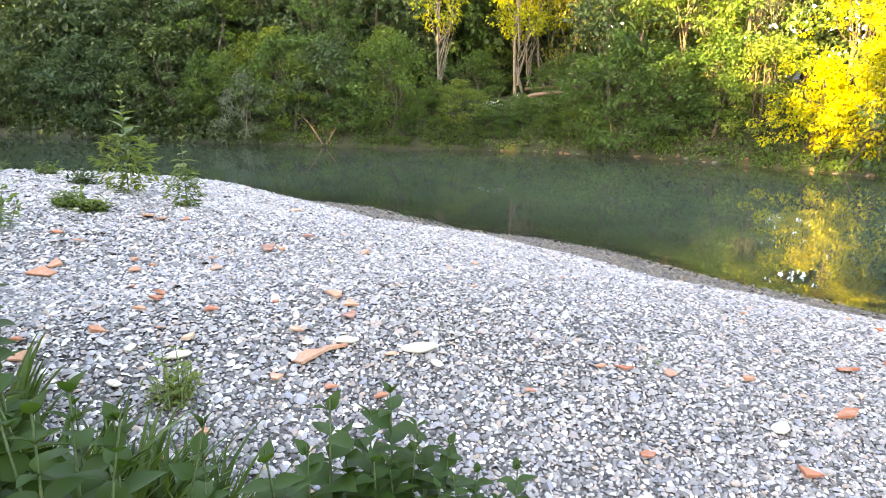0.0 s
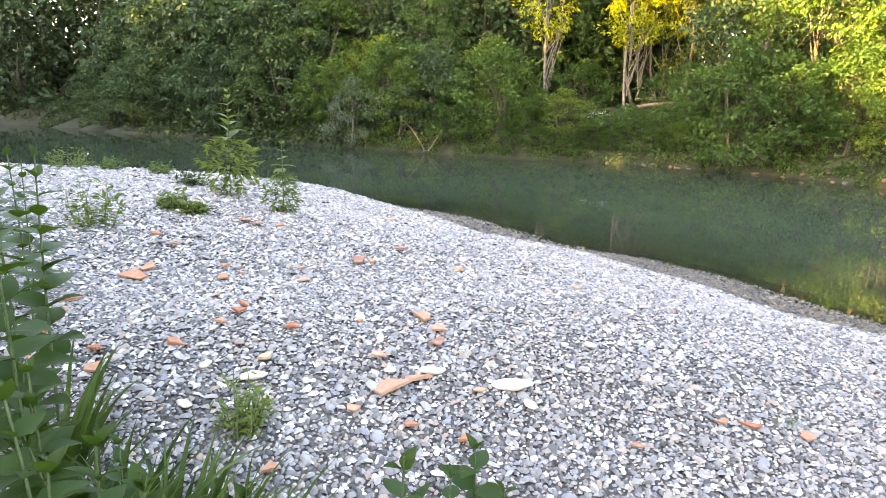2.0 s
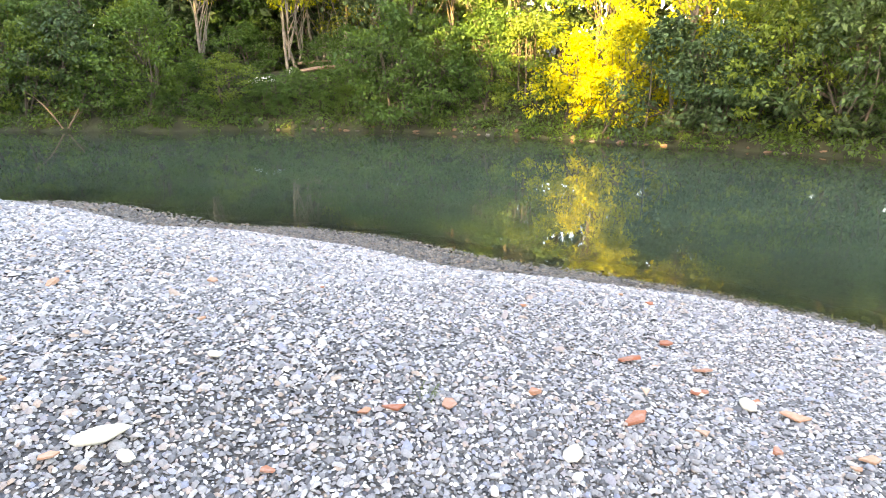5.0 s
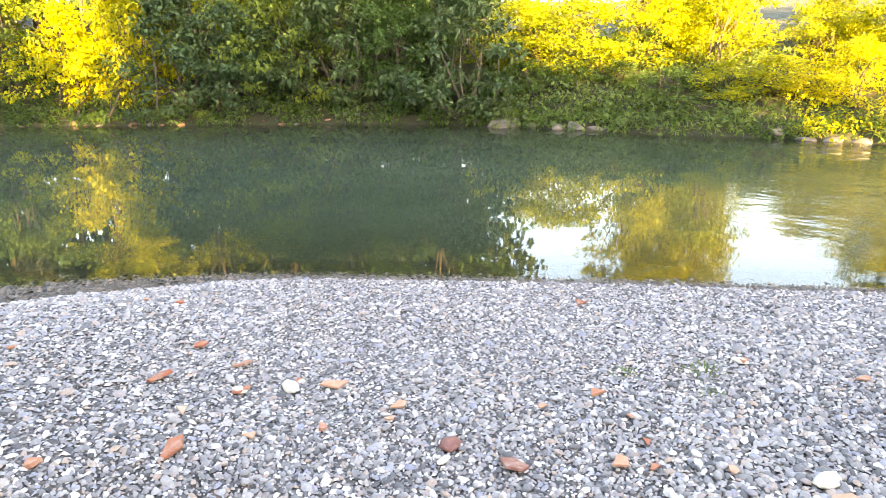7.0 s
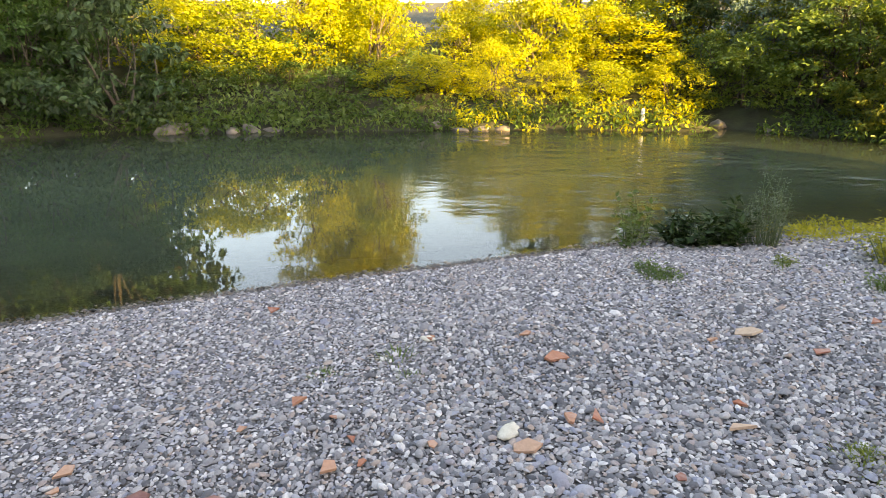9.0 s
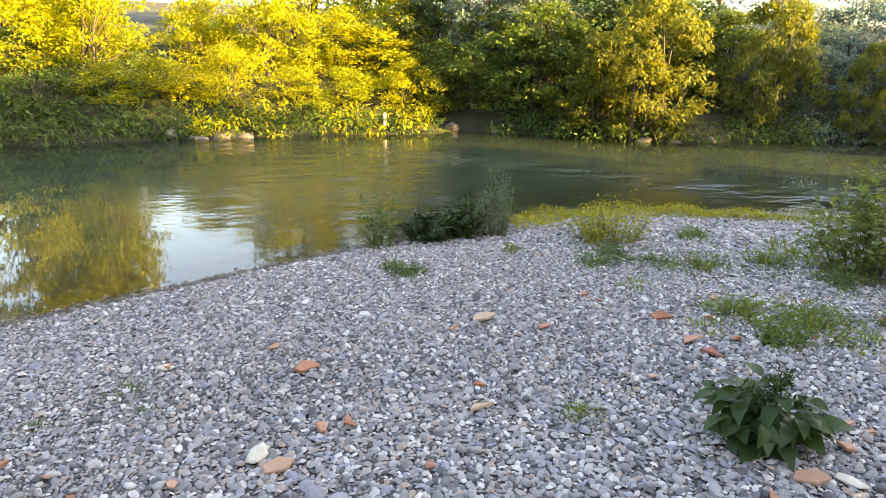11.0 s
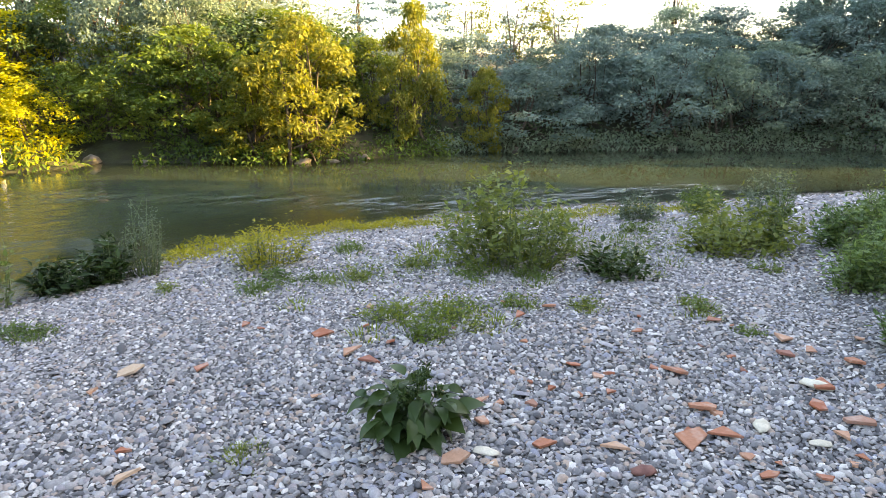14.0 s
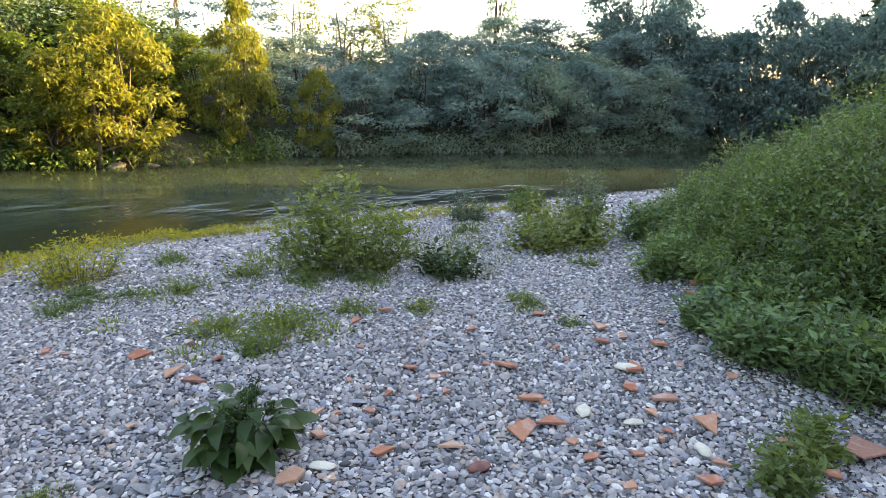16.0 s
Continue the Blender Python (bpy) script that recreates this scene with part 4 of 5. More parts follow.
FIELDS = [("round", pebble_field(1.3, 2.9, 0.0204, 0.0262, 0.048, 1, side=-1)), ("chip", pebble_field(1.3, 2.9, 0.0178, 0.0226, 0.042, 21, side=1)), ("chip", pebble_field(2.9, 4.2, 0.0212, 0.0272, 0.046, 6, side=-1)),
          ("crumb", pebble_field(2.9, 4.2, 0.0178, 0.0228, 0.042, 22, side=1)), ("round", pebble_field(1.3, 3.3, 0.085, 0.036, 0.056, 11)), ("crumb", pebble_field(4.2, 6.2, 0.0218, 0.0280, 0.048, 2)),
          ("round", pebble_field(3.3, 6.0, 0.13, 0.042, 0.065, 12)), ("crumb", pebble_field(0.0, 4.0, 0.029, 0.038, 0.06, 5, True)), ("crumb", pebble_field(6.2, 9.0, 0.032, 0.041, 0.066, 4)),
          ("crumb", pebble_field(9.0, 14.0, 0.056, 0.072, 0.10, 3)), ("round", pebble_field(1.3, 5.0, 0.30, 0.055, 0.09, 13, side=-1)), ("round", pebble_field(1.3, 5.0, 0.40, 0.048, 0.07, 23, side=1))]
for wet, mat, label in ((False, PEBBLE, "loose grey and white river pebbles"), (True, PEBBLE_WET, "wet brown pebbles along the waterline")):
    pieces = []
    for k, (kind, (fx, fy, fs, fd)) in enumerate(FIELDS):
        chosen = (fd < 0.08 + 0.55 * smooth(4.5, 7.0, fy) * smooth(-4.0, -2.0, fx)) == wet
        if chosen.any():
            pieces.append(scatter_pebbles(fx[chosen], fy[chosen], fs[chosen], 9 + k, kind))
    v, f = joined(pieces)
    tagged(part("gravel", mesh_of("gravel", v, f, [mat], True)), label, "gravel", kind="stuff")


# ---- single stones and brick fragments ----
def fragment_mesh(seed):
    """A broken piece of fired clay: an uneven slab with worn upper edges."""
    r = np.random.default_rng(seed)
    k = int(r.integers(3, 6))
    ang = np.sort((np.arange(k) + r.uniform(-0.28, 0.28, k)) * 2 * math.pi / k)
    rad = r.uniform(0.42, 0.62, k)
    ring = np.stack([np.cos(ang) * rad, np.sin(ang) * rad * r.uniform(0.55, 0.85)], 1)
    h = r.uniform(0.14, 0.24)
    bm = bmesh.new()
    layers = []
    for scale, z in ((0.97, -h), (1.0, 0.0), (0.99, h * 0.8), (0.95, h)):
        layers.append([bm.verts.new((p[0] * scale, p[1] * scale, z + r.uniform(-0.02, 0.02))) for p in ring])
    for low, high in zip(layers, layers[1:]):
        for i in range(k):
            bm.faces.new((low[i], low[(i + 1) % k], high[(i + 1) % k], high[i]))
    bm.faces.new(layers[-1])
    bm.faces.new(layers[0][::-1])
    me = bpy.data.meshes.new("brick_fragment")
    bm.to_mesh(me)
    bm.free()
    me.materials.append(BRICK)
    return me


FRAGMENTS = [fragment_mesh(40 + i) for i in range(9)]
# x, y, length of the fragments, by part of the bar
UPSTREAM_CLAY = [(-2.31, 5.05, 0.10), (-2.16, 4.98, 0.13), (-2.02, 5.05, 0.09), (-2.60, 4.30, 0.09), (-1.53, 6.67, 0.15), (-1.03, 4.88, 0.09), (-1.20, 4.41, 0.12), (-0.73, 4.14, 0.07), (-1.46, 4.03, 0.06), (-1.78, 3.64, 0.09), (-2.21, 3.49, 0.13),
                 (-0.58, 3.42, 0.09), (-0.49, 3.32, 0.09), (-1.42, 3.11, 0.09), (-1.44, 2.96, 0.07), (-0.70, 2.97, 0.07), (-1.13, 2.76, 0.08), (-0.51, 2.86, 0.14), (-0.71, 2.60, 0.07),
                 (-0.48, 2.60, 0.06), (-0.26, 2.61, 0.06), (-1.28, 2.80, 0.04), (-0.89, 2.22, 0.07), (-2.21, 2.98, 0.09), (-2.25, 3.67, 0.09), (-1.69, 2.43, 0.07), (-1.89, 2.39, 0.09), (-2.39, 4.18, 0.10), (-0.24, 2.91, 0.05), (-0.60, 2.77, 0.14), (-1.13, 3.05, 0.08), (-0.47, 3.19, 0.09), (-0.98, 2.07, 0.05), (-1.77, 2.55, 0.07), (-2.06, 2.58, 0.12), (-1.36, 3.78, 0.10)]
MIDDLE_CLAY = [(0.97, 3.19, 0.09), (1.22, 3.22, 0.07), (0.42, 2.85, 0.06), (2.10, 3.09, 0.14), (2.49, 3.70, 0.12), (0.89, 2.53, 0.06), (1.61, 2.55, 0.10), (0.83, 3.16, 0.06),
               (2.92, 3.94, 0.08), (2.90, 3.57, 0.09), (3.03, 3.04, 0.12), (2.33, 3.34, 0.07), (2.39, 2.97, 0.08), (3.02, 2.61, 0.09), (2.89, 2.57, 0.05), (2.84, 1.90, 0.11),
               (3.08, 1.53, 0.09), (3.29, 1.48, 0.06), (3.12, 1.40, 0.05), (3.37, 2.00, 0.06), (4.53, 0.66, 0.07), (3.48, 1.59, 0.06), (3.26, 0.72, 0.11), (3.50, 0.51, 0.08), (3.51, 0.38, 0.08),
               (3.44, -0.22, 0.10), (3.08, 0.13, 0.05), (4.18, 0.51, 0.14), (4.58, -0.67, 0.15), (5.07, 2.42, 0.10), (2.67, 3.33, 0.08), (3.64, 1.82, 0.09), (4.46, 1.24, 0.08), (3.27, 1.12, 0.05)]
DOWNSTREAM_CLAY = [(4.18, -1.74, 0.12), (3.76, -1.64, 0.12), (3.57, -1.62, 0.13), (3.70, -1.90, 0.09), (3.44, -1.17, 0.07), (2.77, -1.70, 0.08), (2.64, -1.55, 0.10), (2.68, -2.38, 0.07),
                   (2.36, -2.22, 0.07), (2.52, -1.23, 0.12), (2.31, -1.58, 0.09), (2.08, -1.77, 0.12), (2.37, -1.31, 0.06), (2.46, -1.01, 0.07), (4.30, -0.97, 0.09), (3.37, -3.13, 0.10),
                   (3.42, -2.82, 0.11), (2.67, -3.09, 0.08), (2.23, -2.71, 0.13), (1.95, -2.40, 0.11), (1.87, -2.08, 0.15), (1.78, -2.20, 0.13)]
HEAP_CLAY = [(1.87, -3.36, 0.12), (1.55, -3.49, 0.15), (1.96, -3.61, 0.12), (1.36, -2.74, 0.13), (1.39, -2.54, 0.09), (1.11, -2.56, 0.16), (1.28, -2.40, 0.06), (1.35, -2.14, 0.07),
             (1.52, -2.01, 0.07), (1.63, -2.09, 0.07), (1.05, -2.09, 0.09), (1.03, -2.24, 0.08), (0.79, -2.57, 0.09), (0.49, -2.67, 0.22), (2.41, -3.65, 0.10), (1.56, -4.76, 0.10), (1.17, -3.71, 0.08), (1.55, -2.79, 0.08), (1.60, -3.06, 0.14), (1.53, -4.53, 0.09), (1.62, -3.91, 0.07), (0.62, -2.40, 0.09), (1.79, -3.52, 0.08), (4.80, -1.52, 0.09), (4.62, -1.55, 0.06)]
frag_rng = np.random.default_rng(12)
for table in (UPSTREAM_CLAY, MIDDLE_CLAY, DOWNSTREAM_CLAY, HEAP_CLAY):
    for x, y, size in table:
        ob = tagged(part("brick_fragment", FRAGMENTS[frag_rng.integers(len(FRAGMENTS))]), "broken orange brick or roof tile lying on gravel", "brick", "brick fragments on the bar")
        s = size * frag_rng.uniform(0.95, 1.15)
        ob.location = (x, y, float(ground_z(x, y)) + 0.021 + 0.05 * s)
        ob.rotation_euler = (frag_rng.normal(0, 0.14), frag_rng.normal(0, 0.14), frag_rng.uniform(0, 6.28))
        ob.scale = (s * 1.08, s * 1.08, 0.30 * min(s, 0.12))


for k in range(60):  # small scattered bits, thickest on the downstream part
    x, y = (frag_rng.normal(2.4, 0.85), frag_rng.normal(-2.3, 0.7)) if k < 40 else (frag_rng.uniform(-2.2, 3.6), frag_rng.uniform(2.6, 5.0))
    if signed(THICKET, x, y) > -0.1 or signed(BAR, x, y) < 0.6:
        continue
    ob = tagged(part("brick_fragment", FRAGMENTS[frag_rng.integers(len(FRAGMENTS))]), "small broken bit of brick lying on gravel", "brick", "brick fragments on the bar")
    s = frag_rng.uniform(0.035, 0.085)
    ob.location = (x, y, float(ground_z(x, y)) + 0.014)
    ob.rotation_euler = (frag_rng.normal(0, 0.2), frag_rng.normal(0, 0.2), frag_rng.uniform(0, 6.28))
    ob.scale = (s, s, 0.5 * s)


def stone_mesh(name, seed, mat):
    p, f = pebble_shapes(1, seed)
    bm = bmesh.new()
    vs = [bm.verts.new(q) for q in p[0]]
    for t in f:
        bm.faces.new([vs[i] for i in t])
    bmesh.ops.subdivide_edges(bm, edges=bm.edges[:], cuts=1, use_grid_fill=True, smooth=0.8)
    for q in bm.verts:
        q.co *= 1 + 0.10 * noise.noise(q.co * 2.3 + Vector((seed, 0, 0)))
    for face in bm.faces:
        face.smooth = True
    me = bpy.data.meshes.new(name)
    bm.to_mesh(me)
    bm.free()
    me.materials.append(mat)
    return me


PALE = [stone_mesh("stone", 300 + i, PALE_STONE) for i in range(4)]
for i, (x, y, size) in enumerate([(-0.46, 2.95, 0.11), (-1.33, 2.61, 0.08), (-0.11, 3.01, 0.17), (-0.02, 2.92, 0.09), (-1.13, 2.62, 0.11), (0.26, 3.54, 0.08), (1.65, 2.88, 0.13), (-1.29, 2.38, 0.08), (2.88, 3.20, 0.14),
                                  (3.38, 0.79, 0.15), (4.45, 1.25, 0.09), (2.72, 2.17, 0.07), (2.67, 3.34, 0.09), (1.62, -3.05, 0.17), (1.68, -2.40, 0.12), (2.46, -1.36, 0.11), (1.11, -2.32, 0.11), (1.44, -2.41, 0.10)]):
    ob = tagged(part("stone", PALE[i % 4]), "large pale cream stone lying among the pebbles", "stone", "larger stones on the bar")
    ob.location, ob.rotation_euler, ob.scale = (x, y, float(ground_z(x, y)) + 0.02), (0, 0, i * 1.7), (size * 0.5, size * 0.42, size * 0.3)
for i, (x, y, size) in enumerate([(2.84, 2.21, 0.11), (1.90, -1.70, 0.10)]):
    ob = tagged(part("stone", stone_mesh("stone", 320 + i, RED_STONE)), "dark red rounded stone lying among the pebbles", "stone", "larger stones on the bar")
    ob.location, ob.rotation_euler, ob.scale = (x, y, float(ground_z(x, y)) + 0.02), (0, 0, i * 1.1), (size * 0.5,) * 3


# ---- plants on the bar ----
def leaf_mesh(name, length, width, mat, droop=0.25, rows=5, waist=0.55):
    v, f = long_leaf(np.zeros((1, 3)), np.array([[1.0, 0, 0.25]]), np.array([[0, 0, 1.0]]), [length], [width], droop, rows, waist)
    return mesh_of(name, v, f, [mat], True)


NETTLE_LEAF = leaf_mesh("leaf", 1.0, 0.60, LEAF_NETTLE, 0.22, 5, 0.62)
DOCK_LEAF = leaf_mesh("leaf", 1.0, 0.44, LEAF_DOCK, 0.40, 8, 0.68)


PALE_LEAF = leaf_mesh("leaf", 1.0, 0.46, LEAF_HERB, 0.22, 5, 0.62)


def build_nettle(seed, height, leaf, blade=NETTLE_LEAF):
    """An upright herb: square stem with crossed pairs of pointed leaves."""
    r = np.random.default_rng(seed)
    ob = thing("leafy_herb", label="upright green herb with paired pointed leaves", category="plant", group="tall herbs beside the bar")
    lean = r.normal(0, 0.06, 2)
    pts = [(lean[0] * height * u * u, lean[1] * height * u * u, height * u) for u in np.linspace(0, 1, 7)]
    pts[0] = (0, 0, -0.05)
    v, f = tube(pts, np.linspace(0.006, 0.0025, 7), 5)
    part("stem", mesh_of("stem", v, f, [HERB_STEM], True), ob)
    nodes = max(4, int(height / 0.075))
    for i in range(nodes):
        u = 0.22 + 0.78 * (i + 0.5) / nodes
        base = Vector((lean[0] * height * u * u, lean[1] * height * u * u, height * u))
        size = leaf * (1.05 - 0.75 * max(0, u - 0.55) / 0.45) * r.uniform(0.85, 1.15)
        for side in (0, math.pi):
            lf = part("leaf", blade, ob)
            lf.location = base
            lf.rotation_euler = (r.normal(0, 0.15), -0.15 - 0.8 * max(0, u - 0.8) / 0.2 + r.normal(0, 0.15), i * math.pi / 2 + side + r.normal(0, 0.25))
            lf.scale = (size,) * 3
    return ob


def set_down(ob, x, y, turn=0.0, scale=1.0):
    ob.location = (x, y, float(ground_z(x, y)))
    ob.rotation_euler = (0, 0, turn)
    ob.scale = (scale,) * 3
    return ob


def copies(makers, places, seed):
    """The first place of each kind takes the original; the rest copies."""
    r = np.random.default_rng(seed)
    used = set()
    for i, (x, y, s) in enumerate(places):
        k = i % len(makers)
        turn = r.uniform(0, 6.28)
        if k in used:
            ob = copy_thing(makers[k], pose(x, y, float(ground_z(x, y)), 0, 0, math.degrees(turn)))
            ob.scale = (s,) * 3
        else:
            used.add(k)
            set_down(makers[k], x, y, turn, s)


LOW_HERBS = [build_nettle(500 + i, 0.47, 0.14) for i in range(3)]
copies(LOW_HERBS, [(-0.34, 1.77, 1.25), (-0.23, 1.89, 1.05), (-0.17, 2.04, 1.05), (-0.06, 2.00, 0.9), (0.01, 2.00, 0.8), (0.25, 1.93, 0.8), (0.11, 1.95, 0.7), (-0.28, 1.83, 1.0), (-0.38, 1.66, 1.15), (-0.14, 1.84, 0.85),
                   (-0.10, 1.92, 0.8), (-0.20, 1.78, 0.95), (0.06, 1.88, 0.7), (-0.02, 1.80, 0.75), (0.18, 1.86, 0.65), (0.33, 1.86, 0.6), (-0.44, 1.60, 1.2), (0.40, 1.95, 0.5)], 61)
MID_HERBS = [build_nettle(540 + i, 0.88, 0.15) for i in range(3)]
copies(MID_HERBS, [(-0.55, 1.34, 0.85), (-0.63, 1.30, 0.95), (-0.73, 1.31, 1.0), (-0.80, 1.27, 1.05), (-0.88, 1.27, 1.1), (-0.74, 1.19, 1.03), (-0.83, 1.19, 1.05),
                   (-0.92, 1.40, 0.9), (-1.0, 1.3, 1.0), (-0.95, 1.55, 0.75), (-1.08, 1.5, 0.9), (-0.52, 1.26, 0.75)], 65)
TALL_HERBS = [build_nettle(520 + i, 0.95, 0.15) for i in range(2)]
copies(TALL_HERBS, [(-1.02, 1.42, 0.95), (-1.25, 1.62, 1.15), (-1.45, 1.85, 1.1), (-1.62, 2.15, 1.0), (-1.85, 2.35, 0.9), (-2.1, 2.65, 0.75), (-1.7, 1.6, 1.1),
                    (-0.95, 1.15, 0.9), (-1.3, 1.25, 1.1), (-2.3, 2.3, 1.0), (-2.5, 2.9, 0.7)], 62)


def build_grass(seed, height, count, spread, width=0.012, label="tuft of long green grass", mat=None):
    r = np.random.default_rng(seed)
    ob = thing("grass_tuft", label=label, category="grass", group="grass tufts")
    a = r.uniform(0, 2 * math.pi, count)
    base = np.stack([np.cos(a) * spread * r.uniform(0, 1, count), np.sin(a) * spread * r.uniform(0, 1, count), np.full(count, -0.02)], 1)
    out = np.stack([np.cos(a), np.sin(a), r.uniform(0.9, 3.0, count)], 1) + r.normal(0, 0.2, (count, 3))
    up = np.stack([-np.cos(a), -np.sin(a), np.full(count, 0.5)], 1)
    v, f = long_leaf(base, out, up, height * r.uniform(0.5, 1.15, count), width * r.uniform(0.6, 1.3, count), 0.3, 5, 0.35)
    part("grass_clump", mesh_of("grass_clump", v, f, [mat or BLADE], True), ob)
    return ob


LONG_GRASS = [build_grass(560 + i, 0.72, 46, 0.12, 0.034, "tall broad-bladed grass leaning over the gravel", BLADE_DARK) for i in range(3)]
copies(LONG_GRASS, [(-0.86, 1.42, 1.0), (-1.10, 1.30, 1.15), (-0.95, 1.72, 0.9), (-1.35, 1.62, 1.0), (-0.72, 1.28, 1.0), (-1.5, 2.0, 0.9), (-1.2, 1.0, 1.1), (-0.78, 1.55, 0.95), (-0.66, 1.42, 0.95), (-1.0, 1.55, 1.0),
                    (-0.9, 1.3, 1.05), (-1.15, 1.5, 1.0), (-0.62, 1.62, 0.85), (-0.72, 1.68, 0.9), (-0.55, 1.50, 0.8), (-0.84, 1.62, 1.0), (-1.02, 1.80, 0.85), (-0.48, 1.36, 0.75), (-1.2, 1.75, 0.95), (-0.88, 1.86, 0.7), (-0.60, 1.20, 0.9)], 63)
SHORT_GRASS = [build_grass(570 + i, 0.15, 80, 0.17, 0.007, "small tuft of grass between pebbles") for i in range(3)]
copies(SHORT_GRASS, [(1.13, 3.32, 0.5), (4.20, 1.40, 0.8), (3.95, 1.76, 0.5), (3.95, 1.31, 0.5), (5.85, -0.42, 0.9), (5.70, -0.50, 0.7), (3.20, -0.63, 0.8), (6.06, -3.39, 1.1), (5.05, -2.67, 1.2), (5.2, -2.55, 0.9),
                     (5.47, -2.03, 1.1), (5.48, -2.38, 0.9), (5.13, -3.45, 1.0), (3.54, -2.95, 0.9), (6.09, -1.52, 0.6), (3.58, -2.23, 0.9), (4.31, -3.65, 1.0), (3.88, -3.65, 1.1), (2.56, -3.77, 1.2), (3.79, -3.56, 1.0),
                     (3.12, -3.31, 0.7), (2.16, -3.61, 0.5), (5.91, -3.35, 1.2), (4.92, -3.37, 1.1), (5.1, -5.0, 1.2), (4.2, -5.6, 1.2), (3.3, -4.9, 1.0), (2.45, -3.65, 0.7)], 64)


tuft_rng = np.random.default_rng(66)
FRESH_GRASS = [build_grass(580 + i, 0.15, 90, 0.19, 0.011, "fresh green tuft growing between pebbles", LEAF_FEATHER) for i in range(3)]
copies(FRESH_GRASS, [(4.6 + dx, -3.7 + dy, s) for dx, dy, s in zip(tuft_rng.normal(0, 0.9, 20), tuft_rng.normal(0, 1.1, 20), tuft_rng.uniform(0.5, 1.1, 20)) if dx < 1.9], 67)


def build_weed(seed, height, width, stems, per_stem, leaf, aspect, mat, name, label, category="plant", group="weeds on the bar", droop=0.15):
    """A many-stemmed weed: thin stems fanning out, small leaves all along."""
    r = np.random.default_rng(seed)
    ob = thing(name, label=label, category=category, group=group)
    pieces, base, axis = [], [], []
    for _ in range(stems):
        a, reach = r.uniform(0, 2 * math.pi), width * 0.5 * math.sqrt(r.uniform(0, 1))
        h = height * r.uniform(0.5, 1.05) * (1 - 0.5 * (reach / (width * 0.5 + 1e-6)) ** 2)
        foot = np.array((math.cos(a) * reach * 0.58, math.sin(a) * reach * 0.58, -0.03))
        tip = np.array((math.cos(a) * reach, math.sin(a) * reach, h))
        pieces.append(limb(r, foot, tip, 0.004 + 0.004 * height, 0.0015, 0.06, 4))
        u = r.uniform(0.12, 1.0, per_stem)
        base.append(foot + (tip - foot) * u[:, None] + r.normal(0, 0.012 + 0.045 * width, (per_stem, 3)))
        axis.append(np.stack([r.normal(0, 1, per_stem), r.normal(0, 1, per_stem), r.uniform(-0.1, 0.9, per_stem)], 1))
    base, axis = np.concatenate(base), np.concatenate(axis)
    base[:, 2] = np.maximum(base[:, 2], 0.01)
    n = len(base)
    size = leaf * r.uniform(0.6, 1.3, n)
    v, f = joined(pieces)
    tagged(part("woody_base", mesh_of("woody_base", v, f, [STEM], True), ob), kind="stuff")
    v, f = leaf_cloud(base, axis, np.tile((0, 0, 1.0), (n, 1)) + r.normal(0, 0.4, (n, 3)), size, size * aspect, droop)
    tagged(part("foliage", mesh_of("foliage", v, f, [mat]), ob), kind="stuff")
    return ob


set_down(build_weed(601, 0.95, 1.30, 50, 46, 0.072, 0.6, LEAF_OLIVE, "willow_shrub", "bushy young willow shrub growing from gravel", "shrub"), 4.46, -4.05)
set_down(build_weed(602, 0.52, 1.30, 48, 42, 0.068, 0.6, LEAF_OLIVE, "weed_bush", "leafy green weed bush on the gravel"), 3.05, -5.9)
set_down(build_weed(603, 0.75, 0.85, 40, 36, 0.055, 0.5, LEAF_WILLOW, "weed_bush", "sparse tall weed bush near the water"), 3.5, -8.0)
set_down(build_weed(604, 0.42, 0.65, 34, 30, 0.05, 0.5, LEAF_WILLOW, "weed_bush", "low straggling weed by the river's edge"), 4.76, -7.0)
set_down(build_weed(605, 0.42, 0.55, 30, 30, 0.05, 0.5, LEAF_HERB, "weed_bush", "low straggling weed by the river's edge"), 4.37, -8.1)
set_down(build_weed(606, 0.25, 0.70, 24, 22, 0.075, 0.5, LEAF_DOCK, "dark_weed", "low dark-leaved weed spreading over gravel"), 3.43, -4.23)
set_down(build_weed(607, 0.36, 0.52, 22, 20, 0.09, 0.5, LEAF_DOCK, "dark_weed", "dark broad-leaved weed at the waterline"), 7.05, -0.98)
set_down(build_weed(608, 0.52, 0.50, 24, 26, 0.09, 0.45, LEAF_DOCK, "dark_weed", "dark broad-leaved weed at the waterline"), 7.12, -1.40)
set_down(build_weed(609, 0.80, 0.46, 34, 40, 0.038, 0.38, LEAF_WILLOW, "feathery_weed", "tall feathery grey-green weed at the waterline"), 7.05, -1.75)
set_down(build_weed(610, 0.86, 0.40, 8, 34, 0.060, 0.75, LEAF_HERB, "sapling", "thin dark sapling with round leaves by the water"), 7.0, -0.50)
set_down(build_weed(611, 0.46, 0.85, 50, 34, 0.040, 0.55, LEAF_YELLOW, "flowering_weed", "yellow-green flowering weed on the gravel"), 6.23, -2.60)
set_down(build_weed(612, 0.24, 0.19, 16, 20, 0.035, 0.45, LEAF_HERB, "small_weed", "small bushy green weed among pebbles"), -1.06, 2.36)
set_down(build_weed(613, 0.19, 0.30, 22, 22, 0.055, 0.4, LEAF_HERB, "small_weed", "small dark green weed beside brick fragments"), 0.69, -2.60)
set_down(build_weed(614, 0.22, 0.28, 22, 22, 0.055, 0.4, LEAF_HERB, "small_weed", "small dark green weed beside brick fragments"), 0.77, -2.22)
